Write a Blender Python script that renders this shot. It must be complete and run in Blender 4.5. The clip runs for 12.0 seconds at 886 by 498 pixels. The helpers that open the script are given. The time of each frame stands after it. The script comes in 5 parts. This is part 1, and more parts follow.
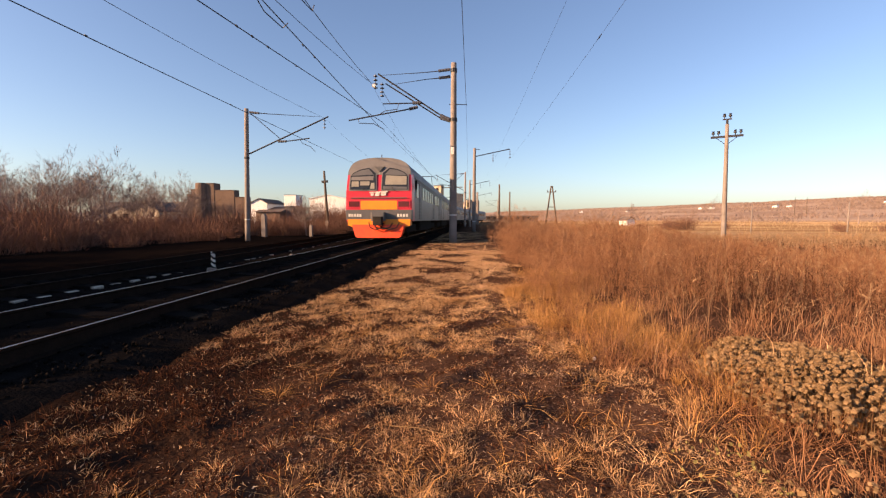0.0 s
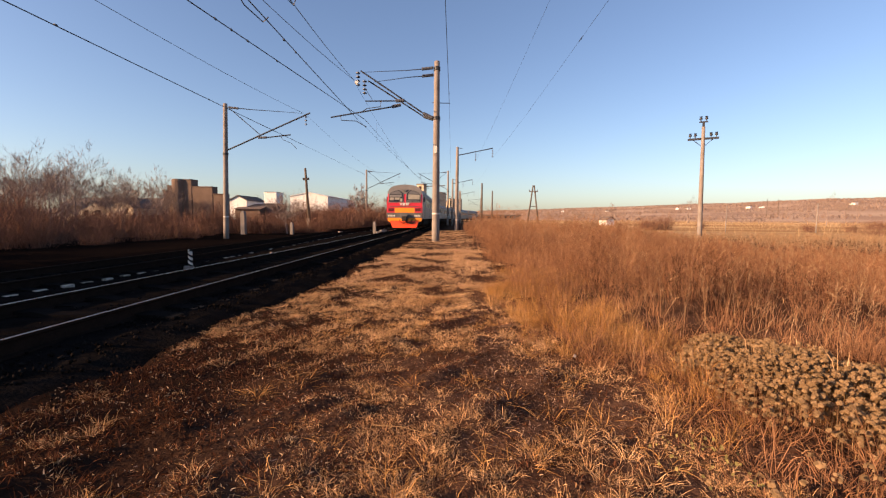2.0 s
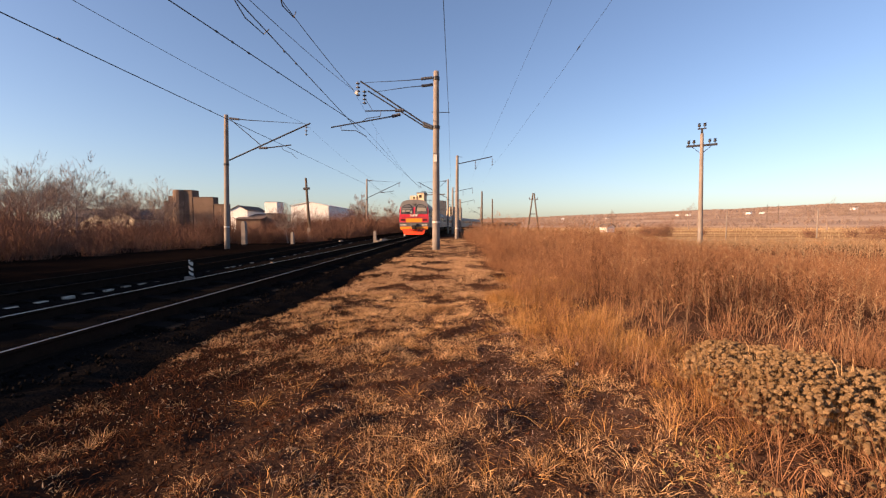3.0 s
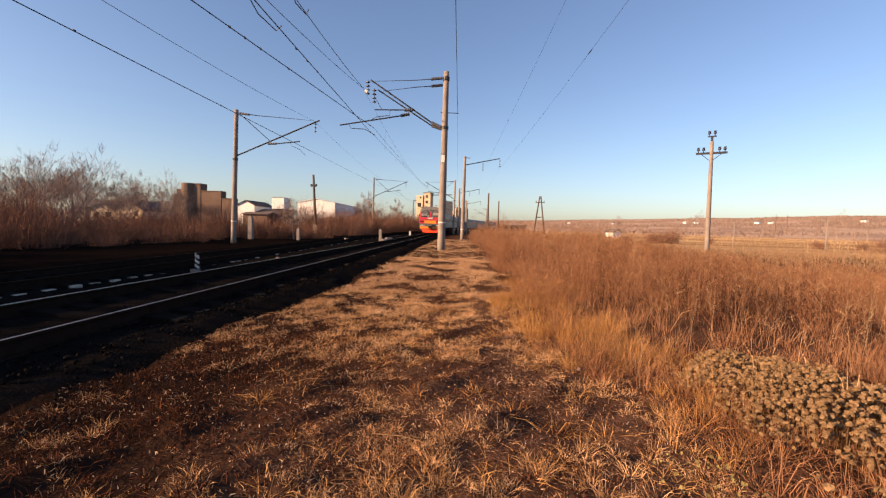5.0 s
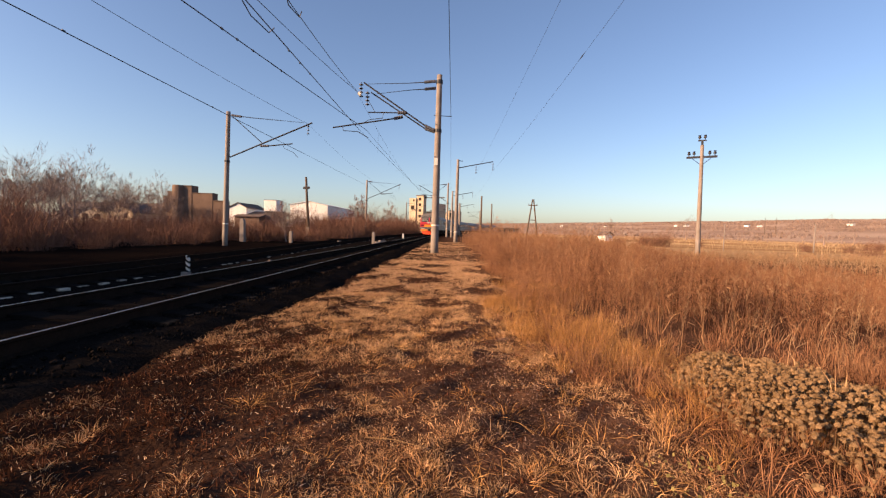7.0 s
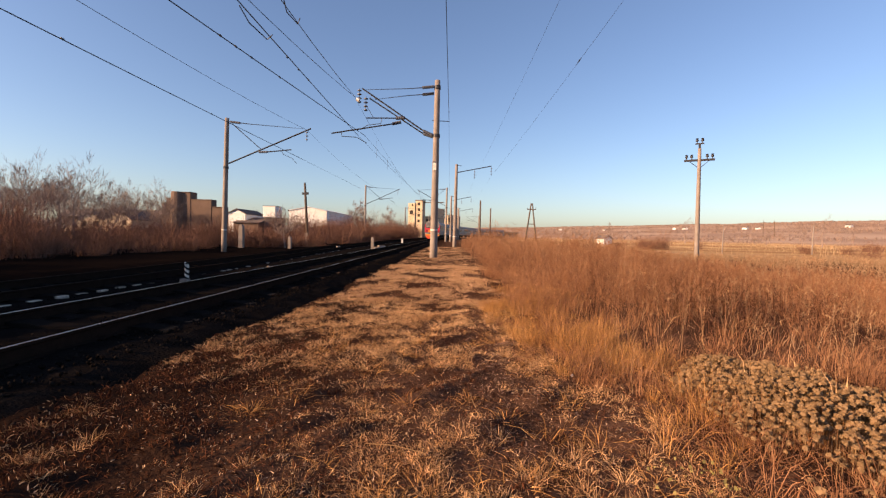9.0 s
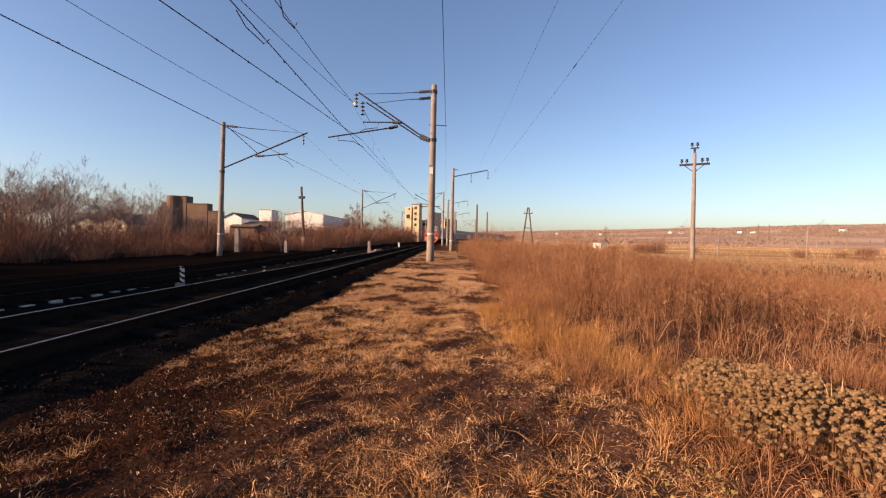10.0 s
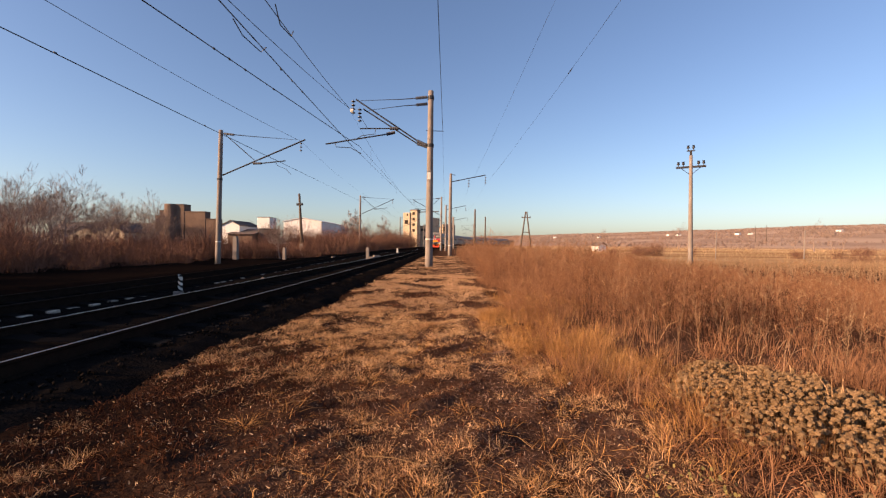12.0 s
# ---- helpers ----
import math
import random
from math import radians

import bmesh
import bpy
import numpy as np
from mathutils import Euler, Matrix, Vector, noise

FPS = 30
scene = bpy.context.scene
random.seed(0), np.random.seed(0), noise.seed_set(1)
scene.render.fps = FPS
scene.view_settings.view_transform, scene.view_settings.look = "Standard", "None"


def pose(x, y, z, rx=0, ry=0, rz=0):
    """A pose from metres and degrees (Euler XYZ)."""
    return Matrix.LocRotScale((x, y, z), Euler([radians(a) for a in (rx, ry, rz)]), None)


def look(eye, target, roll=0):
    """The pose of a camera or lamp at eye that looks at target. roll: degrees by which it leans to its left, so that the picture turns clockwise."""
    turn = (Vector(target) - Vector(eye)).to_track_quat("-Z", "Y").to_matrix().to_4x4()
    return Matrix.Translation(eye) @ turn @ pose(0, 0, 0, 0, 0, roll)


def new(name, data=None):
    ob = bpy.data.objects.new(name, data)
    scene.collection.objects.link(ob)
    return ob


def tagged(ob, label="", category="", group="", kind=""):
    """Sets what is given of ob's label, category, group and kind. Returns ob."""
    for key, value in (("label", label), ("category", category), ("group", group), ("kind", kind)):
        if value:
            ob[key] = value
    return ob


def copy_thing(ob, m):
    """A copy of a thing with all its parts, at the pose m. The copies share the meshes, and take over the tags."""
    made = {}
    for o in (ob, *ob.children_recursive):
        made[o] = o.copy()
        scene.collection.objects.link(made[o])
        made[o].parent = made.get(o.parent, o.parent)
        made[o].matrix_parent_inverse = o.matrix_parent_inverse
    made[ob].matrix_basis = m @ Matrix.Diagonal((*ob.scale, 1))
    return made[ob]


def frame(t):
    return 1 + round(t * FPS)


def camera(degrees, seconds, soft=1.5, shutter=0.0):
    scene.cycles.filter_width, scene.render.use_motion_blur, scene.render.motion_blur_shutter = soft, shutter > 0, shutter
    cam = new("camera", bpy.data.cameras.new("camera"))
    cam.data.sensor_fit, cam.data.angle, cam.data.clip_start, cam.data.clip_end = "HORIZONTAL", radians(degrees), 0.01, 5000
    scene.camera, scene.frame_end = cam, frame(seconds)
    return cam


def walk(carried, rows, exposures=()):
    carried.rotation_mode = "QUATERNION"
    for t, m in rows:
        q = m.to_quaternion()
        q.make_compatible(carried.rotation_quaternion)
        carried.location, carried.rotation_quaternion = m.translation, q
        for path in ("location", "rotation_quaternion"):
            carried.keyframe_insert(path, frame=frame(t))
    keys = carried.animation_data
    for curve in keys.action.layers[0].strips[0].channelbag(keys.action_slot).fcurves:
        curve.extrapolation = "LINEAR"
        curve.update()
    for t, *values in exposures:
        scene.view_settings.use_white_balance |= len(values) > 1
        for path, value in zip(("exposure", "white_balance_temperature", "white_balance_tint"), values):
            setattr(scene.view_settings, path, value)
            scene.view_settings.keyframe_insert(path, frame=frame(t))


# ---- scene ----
cam = camera(91.6, 12.0, soft=1.25)
EYE = (0.0, 0.0, 1.3)


def held(pitch, roll, yaw):
    return pose(*EYE, 90 + pitch, 0, yaw) @ pose(0, 0, 0, 0, 0, roll)


PATH = [
    (0.0, -3.90, 0.01, 3.76), (0.5, -3.18, 0.15, 2.15), (1.0, -2.97, 0.11, 1.48), (1.5, -3.13, -0.06, 1.29),
    (2.0, -4.08, 0.37, 1.44), (2.5, -3.78, 0.59, 1.79), (3.0, -2.97, -0.11, 1.52), (5.0, -2.91, 1.58, 2.18),
    (5.5, -2.54, 1.90, 1.94), (6.0, -2.43, 2.06, 1.58), (6.5, -2.44, 2.00, 1.31), (7.0, -2.52, 1.65, 1.28),
    (9.0, -1.90, 1.24, 1.18), (9.5, -1.61, 1.32, 1.08), (10.0, -1.37, 1.20, 0.76), (10.5, -1.01, 0.76, 0.35),
    (11.0, -1.06, 0.76, 0.18), (11.5, -1.05, 0.56, 0.02), (12.0, -0.68, 0.53, 0.57)]
walk(cam, [(t, held(p, r, y)) for t, p, r, y in PATH], [(0.0, 1.26, 7350, 22), (1.5, 1.17, 7320, 22), (9.0, 1.13, 7150, 22), (12.0, 1.04, 7070, 22)])

# ---- daylight: low sun from the left, a little behind the camera ----
SUN_AZ, SUN_EL = radians(-114), radians(17)
world = bpy.data.worlds.new("sky")
scene.world = world
world.use_nodes = True
wn = world.node_tree
sky = wn.nodes.new("ShaderNodeTexSky")
sky.sky_type = "NISHITA"
sky.sun_disc = False
sky.sun_elevation, sky.sun_rotation = SUN_EL, SUN_AZ
sky.air_density, sky.dust_density, sky.ozone_density = 1.0, 1.0, 3.7
wn.links.new(sky.outputs[0], wn.nodes["Background"].inputs[0])
wn.nodes["Background"].inputs[1].default_value = 0.094
sun = new("sun", bpy.data.lights.new("sun", "SUN"))
sun.data.energy, sun.data.angle, sun.data.color = 5.0, radians(0.6), (1.0, 0.70, 0.42)
sun_way = Vector((math.sin(SUN_AZ) * math.cos(SUN_EL), math.cos(SUN_AZ) * math.cos(SUN_EL), math.sin(SUN_EL)))
sun.matrix_world = look(sun_way * 50, (0, 0, 0))


# ---- materials ----
def mat(name, a, b=None, rough=0.8, scale=6.0, metal=0.0, bump=0.0, fine=60.0, island=0.0, each=0.0, coords="Object", spots=None):
    """Two colours mixed by coarse and fine noise, with relief; island and each vary the brightness from piece to piece."""
    m = bpy.data.materials.new(name)
    m.use_nodes = True
    n, l = m.node_tree.nodes, m.node_tree.links
    p = n["Principled BSDF"]
    p.inputs["Roughness"].default_value, p.inputs["Metallic"].default_value = rough, metal
    if rough >= 0.7:
        p.inputs["Specular IOR Level"].default_value = 0.0
    b = b or tuple(c * 0.7 for c in a)
    tc = n.new("ShaderNodeTexCoord")
    big, small = n.new("ShaderNodeTexNoise"), n.new("ShaderNodeTexNoise")
    for t, s in ((big, scale), (small, fine)):
        l.new(tc.outputs[coords], t.inputs["Vector"])
        t.inputs["Scale"].default_value, t.inputs["Detail"].default_value = s, 5.0
    mix = n.new("ShaderNodeMix")
    mix.data_type = "FLOAT"
    mix.inputs[0].default_value = 0.4
    l.new(big.outputs[0], mix.inputs[2])
    l.new(small.outputs[0], mix.inputs[3])
    ramp = n.new("ShaderNodeValToRGB")
    ramp.color_ramp.elements[0].position, ramp.color_ramp.elements[1].position = 0.36, 0.64
    ramp.color_ramp.elements[0].color, ramp.color_ramp.elements[1].color = (*a, 1), (*b, 1)
    l.new(mix.outputs[0], ramp.inputs[0])
    out = ramp.outputs[0]
    if island or each:
        src = n.new("ShaderNodeNewGeometry").outputs["Random Per Island"] if island else n.new("ShaderNodeObjectInfo").outputs["Random"]
        k = island or each
        mr = n.new("ShaderNodeMapRange")
        mr.inputs[3].default_value, mr.inputs[4].default_value = 1 - k, 1 + k
        l.new(src, mr.inputs[0])
        hs = n.new("ShaderNodeHueSaturation")
        l.new(mr.outputs[0], hs.inputs["Value"])
        l.new(out, hs.inputs["Color"])
        out = hs.outputs[0]
    l.new(out, p.inputs["Base Color"])
    if bump:
        bp = n.new("ShaderNodeBump")
        bp.inputs["Strength"].default_value, bp.inputs["Distance"].default_value = min(1.0, bump * 10), 0.02
        l.new(small.outputs[0], bp.inputs["Height"])
        l.new(bp.outputs[0], p.inputs["Normal"])
    return m


def leafy(name, a, b, island=0.35, through_light=0.3):
    """Dry stalks and leaves, which let some light through."""
    m = mat(name, a, b, rough=0.75, scale=1.3, fine=9.0, island=island)
    n, l = m.node_tree.nodes, m.node_tree.links
    p, o = n["Principled BSDF"], n["Material Output"]
    tr, mx = n.new("ShaderNodeBsdfTranslucent"), n.new("ShaderNodeMixShader")
    l.new(p.inputs["Base Color"].links[0].from_socket, tr.inputs[0])
    mx.inputs[0].default_value = through_light
    l.new(p.outputs[0], mx.inputs[1])
    l.new(tr.outputs[0], mx.inputs[2])
    l.new(mx.outputs[0], o.inputs[0])
    return m


def ground_material():
    """Litter and bare earth near by, pale straw in the far field, brown woods on the hills."""
    m = mat("ground_earth", (0.042, 0.021, 0.0135), (0.125, 0.066, 0.041), rough=0.95, scale=1.1, bump=0.1, fine=28.0)
    n, l = m.node_tree.nodes, m.node_tree.links
    p = n["Principled BSDF"]
    near = p.inputs["Base Color"].links[0].from_socket
    geo, sep = n.new("ShaderNodeNewGeometry"), n.new("ShaderNodeSeparateXYZ")
    l.new(geo.outputs["Position"], sep.inputs[0])
    dist = n.new("ShaderNodeVectorMath")
    dist.operation = "LENGTH"
    l.new(geo.outputs["Position"], dist.inputs[0])

    def band(src, lo, hi):
        r = n.new("ShaderNodeMapRange")
        r.interpolation_type = "SMOOTHSTEP"
        r.inputs[1].default_value, r.inputs[2].default_value = lo, hi
        l.new(src, r.inputs[0])
        return r.outputs[0]

    def blend(f, c1, c2):
        x = n.new("ShaderNodeMix")
        x.data_type = "RGBA"
        l.new(f, x.inputs[0])
        for s, c in ((x.inputs[6], c1), (x.inputs[7], c2)):
            if isinstance(c, tuple):
                s.default_value = (*c, 1)
            else:
                l.new(c, s)
        return x.outputs[2]
    no = n.new("ShaderNodeTexNoise")
    no.inputs["Scale"].default_value, no.inputs["Detail"].default_value = 0.035, 6
    stretch = n.new("ShaderNodeMapping")
    stretch.inputs["Scale"].default_value = (0.35, 1.0, 1.0)
    l.new(geo.outputs["Position"], stretch.inputs[0])
    l.new(stretch.outputs[0], no.inputs["Vector"])
    straw = blend(band(no.outputs[0], 0.38, 0.6), (0.32, 0.18, 0.085), (0.60, 0.40, 0.21))
    woods_noise = n.new("ShaderNodeTexNoise")
    woods_noise.inputs["Scale"].default_value, woods_noise.inputs["Detail"].default_value = 0.012, 9
    l.new(geo.outputs["Position"], woods_noise.inputs["Vector"])
    woods = blend(band(woods_noise.outputs[0], 0.4, 0.62), (0.33, 0.225, 0.165), (0.45, 0.32, 0.235))
    # shade from the verge to the bushes, put into the ground colour
    painted_shade = n.new("ShaderNodeMath")
    painted_shade.operation = "MULTIPLY"
    l.new(band(sep.outputs[0], -2.6, -3.2), painted_shade.inputs[0])
    l.new(band(sep.outputs[0], -40, -24), painted_shade.inputs[1])
    field = n.new("ShaderNodeMath")
    field.operation = "MULTIPLY"
    l.new(band(dist.outputs["Value"], 26, 60), field.inputs[0])
    l.new(band(sep.outputs[0], 1, 6), field.inputs[1])
    c = blend(field.outputs[0], near, straw)
    # earth grows darker from the strip towards the track
    trackside = n.new("ShaderNodeMath")
    trackside.operation = "MULTIPLY"
    l.new(band(sep.outputs[0], 0.1, -2.2), trackside.inputs[0])
    trackside.inputs[1].default_value = 0.88
    c = blend(trackside.outputs[0], c, (0.018, 0.010, 0.007))
    c = blend(painted_shade.outputs[0], c, (0.007, 0.005, 0.0045))
    c = blend(band(dist.outputs["Value"], 230, 420), c, woods)
    l.new(c, p.inputs["Base Color"])
    return m


def sleeper_material(name, a, b):
    """Concrete with oil and shade put into its colour between the rails; the free end is painted pale, as lit."""
    m = mat(name, a, b, rough=0.9, scale=6, bump=0.05, each=0.5)
    n, l = m.node_tree.nodes, m.node_tree.links
    p = n["Principled BSDF"]
    tc, sep, r, x = n.new("ShaderNodeTexCoord"), n.new("ShaderNodeSeparateXYZ"), n.new("ShaderNodeMapRange"), n.new("ShaderNodeMix")
    x.data_type = "RGBA"
    l.new(tc.outputs["Object"], sep.inputs[0])
    l.new(sep.outputs[0], r.inputs[0])
    r.inputs[1].default_value, r.inputs[2].default_value = 1.20, 1.26
    l.new(r.outputs[0], x.inputs[0])
    # oil stain plus shade, painted near black
    x.inputs[6].default_value = (0.013, 0.011, 0.01, 1)
    l.new(p.inputs["Base Color"].links[0].from_socket, x.inputs[7])
    l.new(x.outputs[2], p.inputs["Base Color"])
    return m


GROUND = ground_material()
# oily stone, taken near black so the colour also holds the trackbed's shade
BALLAST = mat("oily_shaded_ballast", (0.006, 0.0052, 0.0048), (0.013, 0.0108, 0.0098), rough=0.95, scale=3, bump=0.1, fine=30, coords="Object")
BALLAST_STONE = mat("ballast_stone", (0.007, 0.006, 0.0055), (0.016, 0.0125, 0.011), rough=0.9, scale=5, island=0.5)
SLEEPER = sleeper_material("oily_shaded_sleeper", (0.16, 0.09, 0.055), (0.02, 0.015, 0.012))
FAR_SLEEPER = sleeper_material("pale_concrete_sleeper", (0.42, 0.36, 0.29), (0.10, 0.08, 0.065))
RAIL_SIDE = mat("rusty_rail", (0.022, 0.014, 0.011), (0.014, 0.01, 0.008), rough=0.85, scale=8)
RAIL_TOP = mat("polished_rail_head", (0.48, 0.46, 0.45), (0.36, 0.34, 0.33), rough=0.36, metal=1.0, scale=5)
RAIL_DULL = mat("dull_rail_head", (0.07, 0.05, 0.04), (0.05, 0.035, 0.03), rough=0.75, scale=5)
CONCRETE = mat("pole_concrete", (0.275, 0.232, 0.205), (0.185, 0.152, 0.132), rough=0.9, scale=1.4, bump=0.04, fine=40)
WOOD = mat("grey_pole_wood", (0.14, 0.105, 0.08), (0.08, 0.06, 0.048), rough=0.9, scale=3, bump=0.06)
STEEL = mat("dark_painted_steel", (0.016, 0.017, 0.024), (0.010, 0.010, 0.014), rough=0.6, scale=8)
WIRE = mat("dark_wire", (0.016, 0.017, 0.026), (0.010, 0.011, 0.016), rough=0.6, scale=9)
PORCELAIN = mat("grey_porcelain", (0.085, 0.09, 0.11), (0.05, 0.052, 0.065), rough=0.55, scale=9)
WHITE_GLAZE = mat("white_porcelain", (0.8, 0.79, 0.76), (0.7, 0.68, 0.66), rough=0.3, scale=9)
WHITE_PAINT = mat("worn_white_paint", (0.72, 0.68, 0.62), (0.5, 0.46, 0.42), rough=0.8, scale=5, bump=0.03)
BLACK_PAINT = mat("black_paint", (0.02, 0.02, 0.02), (0.035, 0.033, 0.03), rough=0.7, scale=5)
RED = mat("train_red", (0.60, 0.028, 0.048), (0.50, 0.024, 0.042), rough=0.35, scale=1.2)
ORANGE = mat("train_orange", (0.85, 0.28, 0.02), (0.75, 0.23, 0.02), rough=0.4, scale=2)
BRIGHT_RED = mat("plough_red", (0.88, 0.085, 0.012), (0.80, 0.05, 0.012), rough=0.45, scale=2)
GREY = mat("train_grey", (0.155, 0.143, 0.138), (0.105, 0.096, 0.093), rough=0.45, scale=1.5)
DARK_GREY = mat("train_dark_grey", (0.10, 0.095, 0.095), (0.075, 0.07, 0.07), rough=0.5, scale=2)
ROOF_GREY = mat("train_roof", (0.165, 0.15, 0.142), (0.12, 0.108, 0.103), rough=0.6, scale=1.5)
UNDER = mat("running_gear", (0.025, 0.022, 0.02), (0.045, 0.036, 0.03), rough=0.8, scale=4)
GLASS = mat("train_glass", (0.018, 0.02, 0.022), (0.03, 0.032, 0.034), rough=0.22, scale=1)
BLIND = mat("pale_blind", (0.30, 0.27, 0.225), (0.22, 0.20, 0.17), rough=0.8, scale=3)
LAMP_GLASS = mat("lamp_glass", (0.12, 0.02, 0.02), (0.09, 0.015, 0.015), rough=0.2, scale=4)
BRICK = mat("brown_brick", (0.135, 0.095, 0.076), (0.19, 0.132, 0.104), rough=0.95, scale=0.9, bump=0.08, fine=12)
OLD_WALL = mat("pale_plaster", (0.52, 0.42, 0.31), (0.40, 0.31, 0.22), rough=0.95, scale=0.6, bump=0.04, fine=8)
WHITE_WALL = mat("white_sheet_metal", (0.74, 0.72, 0.70), (0.66, 0.63, 0.60), rough=0.6, scale=0.4)
GREY_ROOF = mat("grey_sheet_roof", (0.16, 0.13, 0.12), (0.11, 0.09, 0.08), rough=0.8, scale=0.8)
DARK_HOLE = mat("dark_opening", (0.03, 0.025, 0.022), (0.05, 0.04, 0.035), rough=0.9, scale=2)
BARK = mat("grey_brown_bark", (0.19, 0.138, 0.115), (0.28, 0.21, 0.18), rough=0.9, scale=4, island=0.25)
TWIG = mat("red_brown_twigs", (0.125, 0.062, 0.044), (0.21, 0.115, 0.08), rough=0.9, scale=1.2, island=0.35)
SHORT_GRASS = leafy("dry_short_grass", (0.38, 0.205, 0.098), (0.66, 0.42, 0.225), 0.75)
PATH_LITTER = leafy("grey_brown_litter", (0.17, 0.105, 0.075), (0.29, 0.19, 0.14), 0.5)
STRAW_BIT = leafy("pale_straw_bits", (0.48, 0.31, 0.19), (0.68, 0.49, 0.33), 0.4)
TRODDEN = leafy("trodden_grass", (0.40, 0.235, 0.13), (0.60, 0.38, 0.22), 0.45)
DARK_LITTER = leafy("dark_litter", (0.036, 0.014, 0.008), (0.135, 0.055, 0.029), 0.8)
FIELD_GRASS = leafy("field_grass", (0.36, 0.23, 0.125), (0.52, 0.36, 0.205), 0.3, 0.1)
WOODS = leafy("far_bare_woods", (0.28, 0.195, 0.15), (0.36, 0.25, 0.19), 0.1, 0.5)
GOLD_GRASS = leafy("golden_grass", (0.36, 0.175, 0.06), (0.54, 0.30, 0.115), 0.5)
RED_WEED = leafy("red_brown_weeds", (0.21, 0.097, 0.052), (0.36, 0.187, 0.10), 0.38, 0.25)
PALE_WEED = leafy("tan_weeds", (0.29, 0.18, 0.10), (0.42, 0.275, 0.165), 0.4, 0.25)
PALE_LEAF = leafy("pale_dry_leaves", (0.24, 0.15, 0.078), (0.37, 0.24, 0.13), 0.35, 0.4)
GREEN_LEAF = leafy("dull_green_leaves", (0.17, 0.145, 0.05), (0.26, 0.20, 0.08), 0.3, 0.2)


# ---- building tools ----
class Build:
    """Gathers simple solids into one mesh."""

    def __init__(self):
        self.v, self.f = [], []

    def add(self, verts, faces):
        k = len(self.v)
        self.v += [tuple(p) for p in verts]
        self.f += [tuple(i + k for i in q) for q in faces]
        return self

    def box(self, x0, x1, y0, y1, z0, z1, bevel=0.0):
        c = min(bevel, (x1 - x0) / 3, (y1 - y0) / 3)
        if c <= 0:
            ring = [(x0, y0), (x1, y0), (x1, y1), (x0, y1)]
        else:
            ring = [(x0 + c, y0), (x1 - c, y0), (x1, y0 + c), (x1, y1 - c), (x1 - c, y1), (x0 + c, y1), (x0, y1 - c), (x0, y0 + c)]
        n = len(ring)
        vs = [(x, y, z0) for x, y in ring] + [(x, y, z1) for x, y in ring]
        fs = [tuple(reversed(range(n))), tuple(range(n, 2 * n))] + [(i, (i + 1) % n, n + (i + 1) % n, n + i) for i in range(n)]
        return self.add(vs, fs)

    def prism(self, outline, axis, a, b):
        """An outline of (u, v) pulled along axis from a to b: x: (y, z), y: (x, z), z: (x, y)."""
        at = {"x": lambda u, v, w: (w, u, v), "y": lambda u, v, w: (u, w, v), "z": lambda u, v, w: (u, v, w)}[axis]
        n = len(outline)
        vs = [at(u, v, a) for u, v in outline] + [at(u, v, b) for u, v in outline]
        return self.add(vs, [tuple(range(n)), tuple(reversed(range(n, 2 * n)))] + [(i, n + i, n + (i + 1) % n, (i + 1) % n) for i in range(n)])

    def tube(self, pts, r, sides=6, cap=True):
        """A tube along points; r is one radius or one for each point."""
        pts = [Vector(p) for p in pts]
        rs = list(r) if isinstance(r, (list, tuple)) else [r] * len(pts)
        vs, n = [], len(pts)
        for i, p in enumerate(pts):
            d = (pts[min(i + 1, n - 1)] - pts[max(i - 1, 0)]).normalized()
            up = Vector((0, 0, 1)) if abs(d.z) < 0.9 else Vector((0, 1, 0))
            u = d.cross(up).normalized()
            w = u.cross(d)
            vs += [p + (u * math.cos(2 * math.pi * k / sides) + w * math.sin(2 * math.pi * k / sides)) * rs[i] for k in range(sides)]
        fs = [(i * sides + k, i * sides + (k + 1) % sides, (i + 1) * sides + (k + 1) % sides, (i + 1) * sides + k)
              for i in range(n - 1) for k in range(sides)]
        if cap:
            fs += [tuple(reversed(range(sides))), tuple(range((n - 1) * sides, n * sides))]
        return self.add(vs, fs)

    def mesh(self, name, material, smooth=False):
        me = bpy.data.meshes.new(name)
        me.from_pydata(self.v, [], self.f)
        bm = bmesh.new()
        bm.from_mesh(me)
        bmesh.ops.recalc_face_normals(bm, faces=bm.faces)
        bm.to_mesh(me)
        bm.free()
        me.materials.append(material)
        if smooth:
            me.polygons.foreach_set("use_smooth", [True] * len(me.polygons))
        return me


def part(name, build, material, parent=None, label="", smooth=False):
    me = build.mesh(name, material, smooth) if isinstance(build, Build) else build
    ob = new(name, me)
    if parent:
        ob.parent = parent
    return tagged(ob, label) if label else ob


def thing(name, label, category, group="", kind="", m=None):
    ob = tagged(new(name), label, category, group, kind)
    if m is not None:
        ob.matrix_basis = m
    return ob


def soup(name, verts, tris, material):
    """A mesh from arrays of points and triangles."""
    me = bpy.data.meshes.new(name)
    me.vertices.add(len(verts))
    me.vertices.foreach_set("co", np.asarray(verts, np.float32).ravel())
    me.loops.add(tris.size)
    me.loops.foreach_set("vertex_index", np.asarray(tris, np.int32).ravel())
    me.polygons.add(len(tris))
    me.polygons.foreach_set("loop_start", np.arange(0, tris.size, 3, dtype=np.int32))
    me.polygons.foreach_set("loop_total", np.full(len(tris), 3, np.int32))
    me.update(calc_edges=True)
    me.materials.append(material)
    return me


